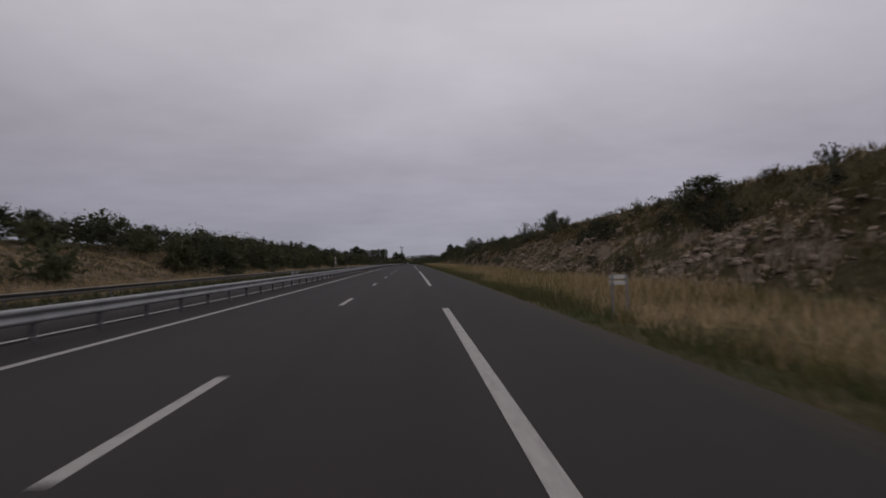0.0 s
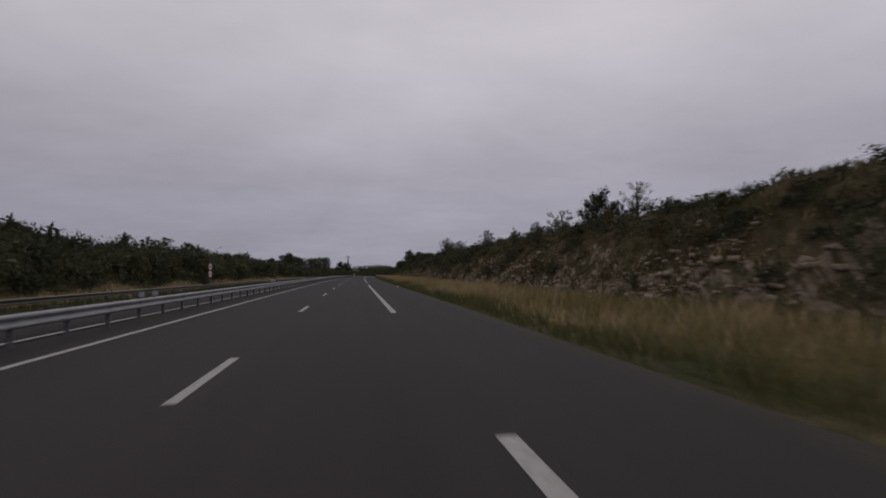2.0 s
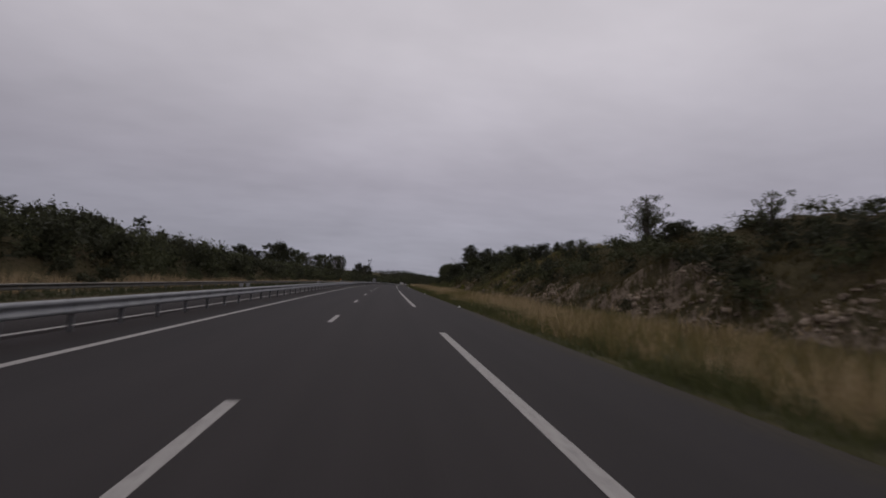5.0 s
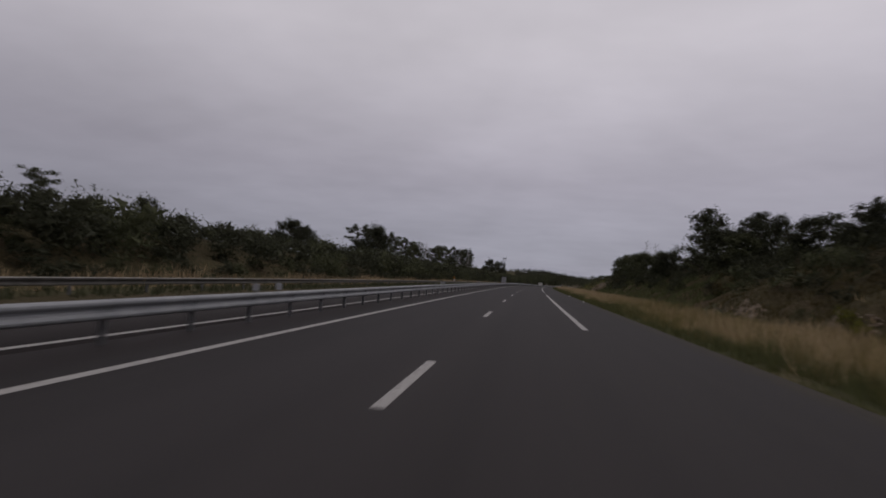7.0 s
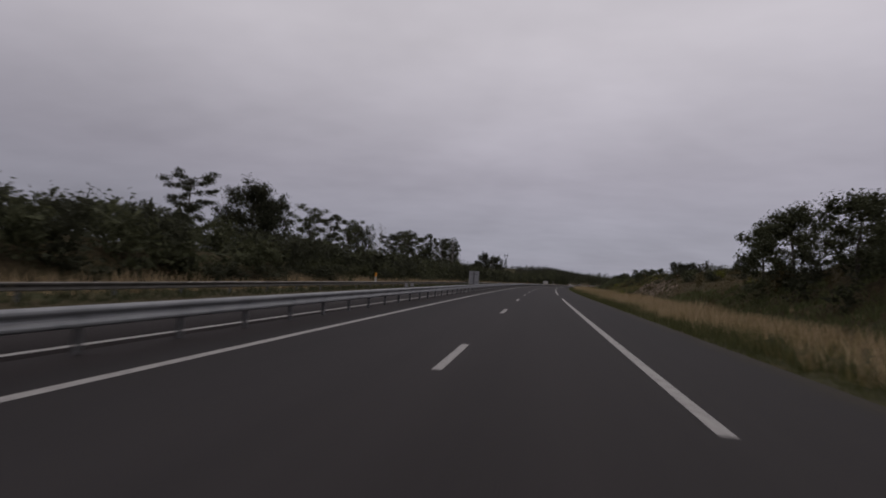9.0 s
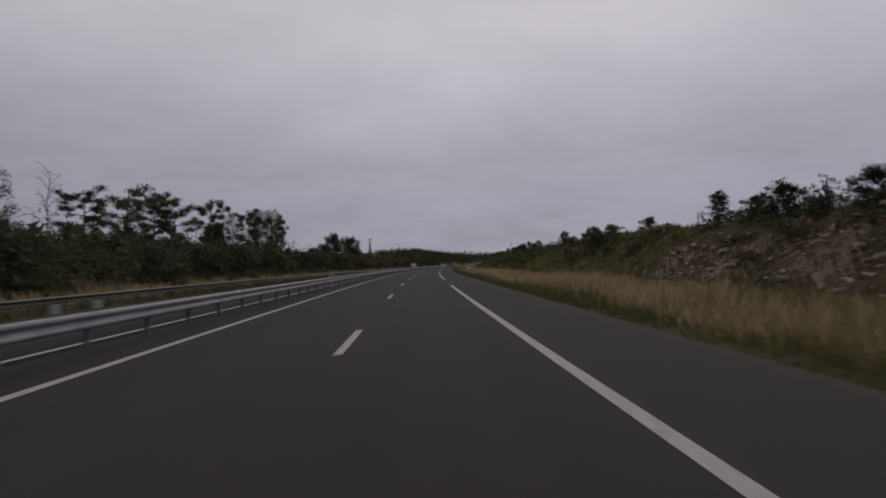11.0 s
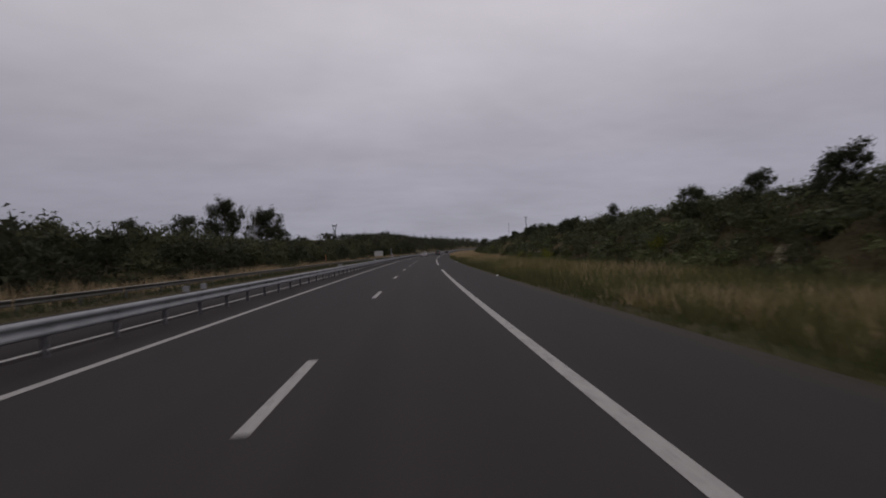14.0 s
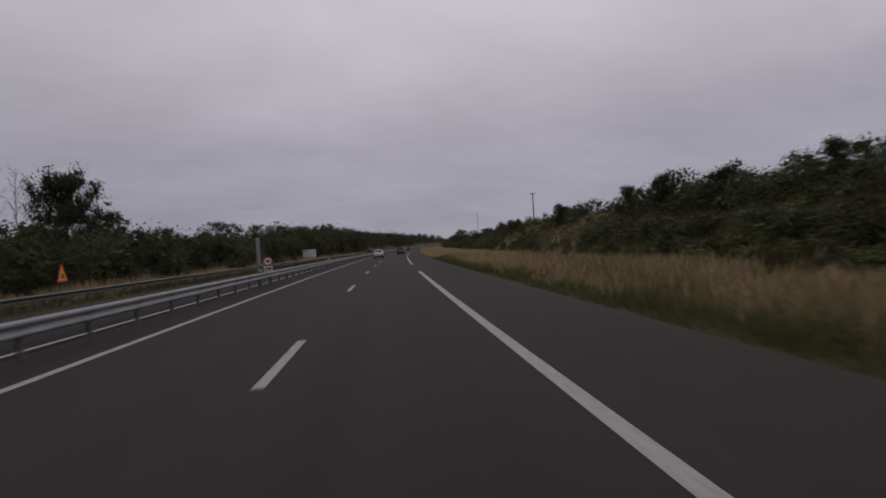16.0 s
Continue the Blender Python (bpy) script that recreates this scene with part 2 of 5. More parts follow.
rubber = plain("tyre_rubber", (0.018, 0.018, 0.018), 0.85)
alloy = plain("wheel_alloy", (0.4, 0.4, 0.42), 0.4, 0.7)
car_glass = plain("dark_car_glass", (0.018, 0.02, 0.022), 0.12, 0.0, 0.02, 0.6)


def lamp_material(name, colour, power):
    mat = material(name, lambda n, p: colour, 0.3)
    n = mat.node_tree.nodes["Principled BSDF"]
    n.inputs["Emission Color"].default_value = (*colour, 1)
    n.inputs["Emission Strength"].default_value = power
    return mat


tail_red = lamp_material("lit_tail_lamp", (0.45, 0.02, 0.015), 0.03)


# ---- the line of the road ----
FIRST, KNOT = -40.0, 40.0
station = np.arange(-400.0, 4200.1, 2.0)
knots = FIRST + KNOT * np.arange(len(BEND))
turn = np.interp(station, knots, np.array(BEND) / 1e3, right=0.0)
rise = np.interp(station, knots, np.array(GRADE) / 1e2, right=0.0, left=0.0)
steps = lambda a: np.concatenate([[0.0], np.cumsum((a[1:] + a[:-1]) * 1.0)])
heading = steps(turn)
heading -= np.interp(0.0, station, heading)
mid_heading = (heading[1:] + heading[:-1]) / 2
line_x = -np.concatenate([[0.0], np.cumsum(np.sin(mid_heading) * 2.0)])
line_y = np.concatenate([[0.0], np.cumsum(np.cos(mid_heading) * 2.0)])
line_z = steps(rise)
for row in (line_x, line_y, line_z):
    row -= np.interp(0.0, station, row)


def wave(s, d, size, seed):
    """Smooth pseudo-random relief between about -1 and 1."""
    r = np.random.RandomState(seed)
    total = 0.0
    for k in range(7):
        a, f = r.uniform(0, 6.283), r.uniform(0.6, 1.9) / size * 6.283
        total = total + np.sin(f * (np.cos(a) * s + np.sin(a) * d) + r.uniform(0, 6.283)) / (0.7 + 0.3 * k)
    return total / 2.4


def table(s, *pairs):
    return np.interp(s, [p[0] for p in pairs], [p[1] for p in pairs])


def land(s, d):
    """Height of the natural ground over the road's level, s along and d to the right of the lane line."""
    s, d = np.asarray(s, float), np.asarray(d, float)
    foot = table(s, (330, 15.0), (380, 17.5), (900, 19.0))
    crest = table(s, (-100, 7.0), (45, 7.1), (80, 6.4), (120, 6.1), (170, 6.5), (240, 6.5), (300, 6.0), (335, 5.0), (350, 3.8), (360, 1.8), (368, 2.2),
                  (385, 4.5), (400, 4.3), (424, 3.9), (440, 4.0), (520, 3.9), (600, 3.9), (650, 3.2), (720, 2.2), (1000, 1.2))
    verge = np.interp(d, [6.0, 6.5, 9.0, 12.0, 14.0], [-0.10, -0.05, -0.16, -0.26, -0.12])
    climb = 0.56 * (d - foot)
    top = crest + 0.035 * np.clip(d - foot, 0, 150) * 0.6
    k = 0.9
    bank = -np.log(np.exp(-np.clip(climb, -6, 30) / k) + np.exp(-top / k)) * k
    rough = np.clip((d - foot + 0.5) / 3.0, 0, 1)
    right = np.where(d < foot - 1.5, verge, np.maximum(bank, verge - 0.05) + rough * (0.50 * wave(s, d, 9, 3) + 0.30 * wave(s, d, 3.4, 4) + 0.10 * wave(s, d, 1.7, 7)))
    height = table(s, (-100, 4.2), (240, 4.2), (300, 3.2), (345, 2.4), (380, 1.2), (480, 0.8), (620, 0.8), (800, 1.2))
    low = np.interp(-d, [12.0, 12.4, 13.2, 17.0, 19.5, 22.5], [-0.30, -0.17, -0.20, -0.46, -0.42, -0.2])
    up = -np.log(np.exp(-np.clip(0.42 * (-d - 22.8), -6, 40) / 0.7) + np.exp(-height / 0.7)) * 0.7
    bumps = np.clip((-d - 21.0) / 4.0, 0, 1) * (0.3 * wave(s, d, 11, 5) + 0.15 * wave(s, d, 4, 6))
    hill = 13.0 * np.clip((-d - 26.0) / 75.0, 0, 1) * np.clip((s - 850.0) / 110.0, 0, 1)
    left = np.where(d > -21.5, low, np.maximum(up, low) + bumps + np.clip(0.03 * (-d - 50.0), 0, 8) + hill)
    return np.where(d > 6.4, right, np.where(d < -12.3, left, np.where(d < -5, -0.34, -0.12)))


def at(s, d, z=0.0):
    """World place of a point z over the road's level."""
    s, d = np.asarray(s, float), np.asarray(d, float)
    h = np.interp(s, station, heading)
    return np.stack([np.interp(s, station, line_x) + d * np.cos(h), np.interp(s, station, line_y) + d * np.sin(h),
                     np.interp(s, station, line_z) + z + 0 * s], axis=-1)


def along(s, d, z=0.0):
    """Pose on the road surface, tilted with its grade."""
    return stand(s, d, z, tip=math.degrees(math.atan(float(np.interp(s, station, rise)))))


def stand(s, d, z=None, turned=0.0, size=1.0, tip=0.0):
    """Pose of a thing on the ground, facing along the road."""
    z = float(land(s, d)) if z is None else z
    p = at(s, d, z)
    m = pose(*[float(c) for c in p], tip, 0, math.degrees(float(np.interp(s, station, heading))) + turned)
    return m @ Matrix.Scale(size, 4)


# ---- mesh helpers ----
def mesh_from(name, verts, faces, mat, uvs=None, smooth=False):
    """verts (n, 3) and faces (m, 3 or 4) as arrays."""
    verts, faces = np.asarray(verts, np.float32), np.asarray(faces, np.int32)
    me = bpy.data.meshes.new(name)
    me.vertices.add(len(verts))
    me.vertices.foreach_set("co", verts.ravel())
    k = faces.shape[1]
    me.loops.add(faces.size)
    me.loops.foreach_set("vertex_index", faces.ravel())
    me.polygons.add(len(faces))
    me.polygons.foreach_set("loop_start", np.arange(0, faces.size, k, dtype=np.int32))
    if uvs is not None:
        layer = me.uv_layers.new(name="UVMap")
        layer.data.foreach_set("uv", np.asarray(uvs, np.float32)[faces.ravel()].ravel())
    me.update(calc_edges=True)
    if smooth:
        me.polygons.foreach_set("use_smooth", np.ones(len(faces), bool))
    me.materials.append(mat)
    return me


def mesh_of(name, bm, mat, smooth=False):
    me = bpy.data.meshes.new(name)
    bmesh.ops.recalc_face_normals(bm, faces=bm.faces)
    bm.to_mesh(me)
    bm.free()
    if smooth:
        me.polygons.foreach_set("use_smooth", np.ones(len(me.polygons), bool))
    me.materials.append(mat)
    return me


def part(name, me, parent, label="", m=None):
    ob = new(name, me)
    ob.parent = parent
    if m is not None:
        ob.matrix_basis = m
    return tagged(ob, label)


def box(bm, x0, x1, y0, y1, z0, z1, bevel=0.0):
    r = bmesh.ops.create_cube(bm, size=1.0, matrix=Matrix.Translation(((x0 + x1) / 2, (y0 + y1) / 2, (z0 + z1) / 2)) @ Matrix.Diagonal((x1 - x0, y1 - y0, z1 - z0, 1)))
    if bevel:
        es = {e for v in r["verts"] for e in v.link_edges}
        bmesh.ops.bevel(bm, geom=list(es), offset=bevel, segments=1, affect="EDGES")
    return bm


def boxed(name, mat, *dims, bevel=0.01):
    return mesh_of(name, box(bmesh.new(), *dims, bevel=bevel), mat)


def tube_arrays(points, radii, sides=6):
    """A tapered tube along points, as arrays."""
    pts = np.asarray(points, float)
    n = len(pts)
    V, F = [], []
    for i in range(n):
        a = pts[min(i + 1, n - 1)] - pts[max(i - 1, 0)]
        a = a / (np.linalg.norm(a) + 1e-9)
        u = np.cross(a, [0.31, 0.95, 0.12])
        u /= np.linalg.norm(u) + 1e-9
        w = np.cross(a, u)
        for k in range(sides):
            t = 6.28318 * k / sides
            V.append(pts[i] + radii[i] * (math.cos(t) * u + math.sin(t) * w))
    for i in range(n - 1):
        for k in range(sides):
            F.append((i * sides + k, i * sides + (k + 1) % sides, (i + 1) * sides + (k + 1) % sides, (i + 1) * sides + k))
    return np.array(V), np.array(F)


def joined(pieces):
    V, F, o = [], [], 0
    for v, f in pieces:
        V.append(v)
        F.append(np.asarray(f) + o)
        o += len(v)
    return np.concatenate(V), np.concatenate(F)


def strip(name, s0, s1, d0, d1, z, mat, step=4.0, depth=0.0, z_left=None):
    """A flat band along the road, with uv = (across, along) in metres."""
    ss = np.linspace(s0, s1, max(2, int((s1 - s0) / step) + 1))
    L, R = at(ss, d0 + 0 * ss, z if z_left is None else z_left), at(ss, d1 + 0 * ss, z)
    n = len(ss)
    V = np.concatenate([L, R])
    U = np.concatenate([np.stack([d0 + 0 * ss, ss], 1), np.stack([d1 + 0 * ss, ss], 1)])
    i = np.arange(n - 1)
    F = np.stack([i, n + i, n + i + 1, i + 1], 1)
    if depth:
        V = np.concatenate([V, V - [0, 0, depth]])
        U = np.concatenate([U, U])
        a, b = 2 * n, 3 * n
        F = np.concatenate([F, np.stack([i, i + 1, a + i + 1, a + i], 1), np.stack([n + i + 1, n + i, b + i, b + i + 1], 1)])
    return mesh_from(name, V, F, mat, U)


# ---- ground, road and markings ----
def ground_sheet():
    ss = np.concatenate([np.arange(-380, -20, 20), np.arange(-20, 20, 4.0), np.arange(20, 650, 1.4), np.arange(650, 720, 4.0), np.arange(720, 1300, 12), np.arange(1300, 4200, 150)])
    dd = np.concatenate([[-1100, -700, -450, -300, -200, -140, -100, -80], np.arange(-66, -21, 1.8), [-21, -19.5, -18, -17, -15.5, -14, -13.2, -12.4, -12.25, -9, -4.5, 0, 4, 6.2, 6.45],
                         np.arange(7.2, 13, 1.0), np.arange(13, 36, 0.75), np.arange(36, 60, 3), [65, 80, 100, 140, 200, 300, 450, 700, 1000]])
    S, D = np.meshgrid(ss, dd, indexing="ij")
    P = at(S.ravel(), D.ravel(), land(S, D).ravel())
    n, m = S.shape
    i, j = np.meshgrid(np.arange(n - 1), np.arange(m - 1), indexing="ij")
    a = (i * m + j).ravel()
    F = np.stack([a, a + 1, a + m + 1, a + m], 1)
    me = mesh_from("ground", P, F, soil, np.stack([D.ravel(), S.ravel()], 1), smooth=True)
    me.materials.append(cut_rock)
    me.materials.append(turf)
    sc, dc = (S[:-1, :-1].ravel() + 1), (D[:-1, :-1].ravel() + 0.4)
    edge = table(sc, (95, 21.2), (120, 19.0), (212, 19.4), (236, 16.6), (300, 16.6)) + 2.2 * wave(sc, dc, 14, 15)
    steep = (dc > 15.2) & (((dc < edge) & (sc > 20) & (sc < 284)) | ((((sc - 395) / 13) ** 2 + ((dc - 20.2) / 2.7) ** 2 + 0.7 * wave(sc, dc, 6, 19) < 1.0)))
    earthy = (dc < -21.6) & (dc > -33) & (sc > 20) & (sc < 80 + 8 * wave(sc, dc, 7, 27))
    green_bank = ((dc > 15.2 + 1.5 * wave(sc, dc, 6, 22)) & (sc > 20)) | ((dc < -21.6 + wave(sc, dc, 6, 23)) & (dc > -120)) | ((dc > -17.3) & (dc < -12.3))
    me.polygons.foreach_set("material_index", np.where(steep | earthy, 1, np.where(green_bank, 2, 0)).astype(np.int32))
    return tagged(new("ground", me), "rough roadside grassland with limestone cuttings", "ground", kind="structure")


ground = ground_sheet()
road = tagged(new("road", strip("road", -120, 1300, -5.3, 6.4, 0.0, asphalt, 4.0, 0.12)),
              "worn dark grey asphalt dual carriageway", "road", kind="structure")

far_road = tagged(new("road_opposite", strip("road_opposite", -120, 1300, -12.45, -5.3, 0.0, asphalt, 4.0, 0.12, z_left=-0.18)),
                  "opposite asphalt carriageway falling away from the median", "road", kind="structure")
LEFT_EDGE, DASH_AT = -3.61, 1.86


def line_marking(name, s0, s1, d, width, label=""):
    return part(name, strip(name, s0, s1, d - width / 2, d + width / 2, 0.004, paint, 4.0), road, label)


line_marking("edge_line", -80, 1200, LEFT_EDGE, 0.19, "solid white left edge line")
part("edge_line", strip("edge_line", -80, 1200, -5.85, -5.66, -0.005, paint, 4.0, z_left=-0.0096), far_road, "solid white edge line of the opposite carriageway")
for k in range(-2, 23):
    line_marking("shoulder_stroke", 52 * k, 52 * k + 39, 3.485, 0.20, "long white shoulder stroke")
dash_mesh = mesh_of("lane_dash", box(bmesh.new(), -0.08, 0.08, 0, 3.0, -0.002, 0.004), paint)
for k in range(-5, 75):
    part("lane_dash", dash_mesh, road, "", along(DASH_AT + 13 * k, 0.0))
for k in range(0, 70):
    part("lane_dash", dash_mesh, far_road, "", along(6 + 13 * k, -9.3, -0.1) @ pose(0, 0, 0, 0, -1.44))


# ---- crash barriers ----
def beam_mesh(name, profile, length, mat, both):
    """A pressed steel beam along y; profile gives (outward, up) points of the near face."""
    bm = bmesh.new()
    ring = list(profile)
    if both:
        ring = ring + [(-x, z) for x, z in reversed(profile)]
    else:
        ring = ring + [(x - 0.012, z) for x, z in reversed(profile)]
    ends = [[bm.verts.new((x, y, z)) for x, z in ring] for y in (0.0, length)]
    n = len(ring)
    for k in range(n):
        bm.faces.new((ends[0][k], ends[0][(k + 1) % n], ends[1][(k + 1) % n], ends[1][k]))
    bm.faces.new(list(reversed(ends[0])))
    bm.faces.new(ends[1])
    return mesh_of(name, bm, mat)


median_profile = [(0.02, 0.715), (0.085, 0.705), (0.115, 0.68), (0.12, 0.645), (0.105, 0.615), (0.075, 0.59), (0.065, 0.555), (0.075, 0.52),
                  (0.105, 0.495), (0.12, 0.465), (0.115, 0.43), (0.085, 0.405), (0.05, 0.395)]
verge_profile = [(0.0, 0.70), (0.05, 0.695), (0.080, 0.67), (0.080, 0.635), (0.05, 0.60), (0.015, 0.575), (0.008, 0.545), (0.015, 0.515), (0.05, 0.49), (0.080, 0.455), (0.080, 0.42), (0.05, 0.395), (0.0, 0.39)]


def barrier(label, d, ground_z, beam, post, s0, s1, section, gap, near, cap=None):
    thing = tagged(new("crash_barrier"), label, "crash barrier")
    thing.matrix_basis = stand(s0, d, ground_z)
    back = thing.matrix_basis.inverted()
    for s in np.arange(s0, s1, section):
        part("beam", beam, thing, "", back @ along(float(s), d, ground_z))
        if cap:
            part("cap", cap, thing, "pale strip painted as the rail's sky-lit top edge", back @ along(float(s), d, ground_z))
    single = [s for s in np.arange(s0 + 0.3, s1, gap) if near[0] <= s < near[1]]
    for s in single:
        part("post", post, thing, "", back @ stand(float(s), d, ground_z))
    v = np.array([c.co[:] for c in post.vertices])
    f = [tuple(p.vertices) for p in post.polygons]
    V, F, o = [], [], 0
    for s in np.arange(s0 + 0.3, s1, gap):
        if near[0] <= s < near[1]:
            continue
        m = np.array(back @ stand(float(s), d, ground_z))
        V.append(v @ m[:3, :3].T + m[:3, 3])
        F += [tuple(i + o for i in q) for q in f]
        o += len(v)
    me = bpy.data.meshes.new("far_posts")
    me.from_pydata(np.concatenate(V).tolist(), [], F)
    me.materials.append(post_steel)
    tagged(part("far_posts", me, thing), kind="stuff")
    return thing


bm = bmesh.new()
for x0, x1, y0, y1 in ((-0.045, 0.045, -0.004, 0.004), (-0.045, -0.037, -0.03, 0.03), (0.037, 0.045, -0.03, 0.03)):
    box(bm, x0, x1, y0, y1, -0.02, 0.66)
box(bm, -0.10, 0.10, -0.03, 0.03, 0.56, 0.62)
median_post = mesh_of("post", bm, post_steel)
barrier("galvanised double-sided steel crash barrier on the median", -5.05, 0.0,
        beam_mesh("beam", median_profile, 4.0, zinc, True), median_post, -40, 1000, 4.0, 2.0, (0, 600))
bm = bmesh.new()
box(bm, -0.13, -0.02, -0.04, 0.04, -0.2, 0.68)
verge_post = mesh_of("post", bm, post_steel)
# The cap is an added strip carrying the painted light along the top edge.
barrier("weathered steel crash barrier along the far verge, shaded face and lit top edge painted in", -17.0, -0.46,
        beam_mesh("beam", verge_profile, 8.0, shaded_rail, False), verge_post, -40, 1000, 8.0, 4.0, (0, 640),
        beam_mesh("cap", [(-0.02, 0.735), (0.085, 0.735), (0.10, 0.72), (0.10, 0.705), (-0.02, 0.705)], 8.0, lit_rail_top, False))


# ---- foliage ----
def leaf_quads(r, centres, radii, count, size, flat=0.0, squash=1.0, fill=0.45, shell=None):
    """Small leaf sprays scattered through balls; most near the surface, or all within a shell."""
    w = np.asarray(radii, float) ** 2
    pick = r.choice(len(centres), count, p=w / w.sum())
    v = r.normal(size=(count, 3))
    v /= np.linalg.norm(v, axis=1)[:, None]
    out = r.uniform(0.01, 1.0, count) ** fill if shell is None else r.uniform(*shell, count)
    c = np.asarray(centres)[pick] + v * (np.asarray(radii)[pick] * out)[:, None] * [1, 1, squash]
    a = r.normal(size=(count, 3))
    a[:, 2] *= 1 - flat
    a /= np.linalg.norm(a, axis=1)[:, None]
    b = np.cross(a, r.normal(size=(count, 3)))
    b /= np.linalg.norm(b, axis=1)[:, None]
    h = (size * r.uniform(0.5, 1.3, count))[:, None]
    g = h * r.uniform(0.35, 0.7, (count, 1))
    V = np.stack([c - a * h - b * g * 0.6, c - a * h * 0.6 + b * g, c + a * h], 1).reshape(-1, 3)
    F = np.arange(3 * count).reshape(-1, 3)
    return V, F


def thirds(v, f):
    """Quads cut into triangles."""
    f = np.asarray(f)
    return v, np.concatenate([f[:, [0, 1, 2]], f[:, [0, 2, 3]]])


def bush_arrays(seed, count, wide=1.0, tall=1.0, size=0.078, loose=0.0, shoots=4, low=0.25, n=11):
    """A shrub about 2 m wide and 2 m high at scale 1."""
    r = np.random.RandomState(seed)
    c = np.stack([r.uniform(-0.6, 0.6, n) * wide, r.uniform(-0.6, 0.6, n) * wide, r.uniform(low, 1.38, n) * tall], 1)
    c[:, :2] *= (1.25 - 0.4 * c[:, 2:] / tall)
    rad = r.uniform(0.38, 0.7, n) * (1 - 0.4 * loose)
    lo = leaf_quads(r, c, rad, count, size * 0.80, shell=(0.55, 1.12))
    spikes = [leaf_quads(r, c, rad, int(count * (0.16 - 0.1 * loose)), size * (2.3 if count > 150 else 1.4), shell=(0.05, 0.62))]
    for k in range(shoots + int(8 * loose)):
        b = c[r.randint(n)]
        top = b + [r.uniform(-0.4, 0.4), r.uniform(-0.4, 0.4), r.uniform(0.5, 0.9) * tall]
        line = np.linspace(b, top, 4)
        spikes.append(thirds(*tube_arrays(line, [0.012, 0.01, 0.008, 0.003], 3)))
        m = 10
        t = r.uniform(0.3, 1.0, m)
        spikes.append(leaf_quads(r, b + (top - b) * t[:, None], np.full(m, 0.10), m * 3, size * 0.8))
    return joined([lo] + spikes)


bush_meshes = {}
for key, mat, kw in (("dark", leaves_dark, {}), ("green", leaves_mid, {}), ("olive", leaves_olive, {}),
                     ("tall", leaves_dark, dict(wide=0.75, tall=1.35)), ("loose", leaves_mid, dict(loose=1.0, tall=1.15)), ("low", leaves_olive, dict(wide=1.35, tall=0.55)),
                     ("yellow", leaves_yellow, dict(tall=0.9)), ("cream", leaves_cream, dict(wide=1.3, tall=0.6, loose=0.3)), ("pale", leaves_grey, dict(wide=1.2, tall=0.7, loose=0.6))):
    bush_meshes[key] = mesh_from("bush", *bush_arrays(len(key) * 7 + ord(key[0]), 620, **kw), mat)
BUSH_WORDS = {"dark": "dense dark green shrub on the roadside bank", "green": "mid-green leafy shrub on the roadside bank",
              "olive": "olive-green scrub bush on dry ground", "tall": "tall upright dark green shrub on the bank",
              "loose": "loose twiggy green shrub with upright shoots", "low": "low spreading olive-brown scrub bush",
              "yellow": "yellow-green broom bush among the scrub", "cream": "low bush hung with cream-coloured seed heads", "pale": "pale greyish low bush in seed on the slope"}


def bush(kind, s, d, size, group, turned=None, lift=-0.12):
    ob = new("bush", bush_meshes[kind])
    ob.matrix_basis = stand(s, d, float(land(s, d)) + lift * size, random.uniform(0, 360) if turned is None else turned, size)
    return tagged(ob, BUSH_WORDS[kind], "bush", group)


def limb(r, start, end, r0, r1, sag=0.15, n=5):
    t = np.linspace(0, 1, n)[:, None]
    p = np.asarray(start) + (np.asarray(end) - start) * t
    p += r.normal(0, sag, (n, 3)) * (t * (1 - t)) * np.linalg.norm(np.asarray(end) - start)
    return tube_arrays(p, np.linspace(r0, r1, n), 4)


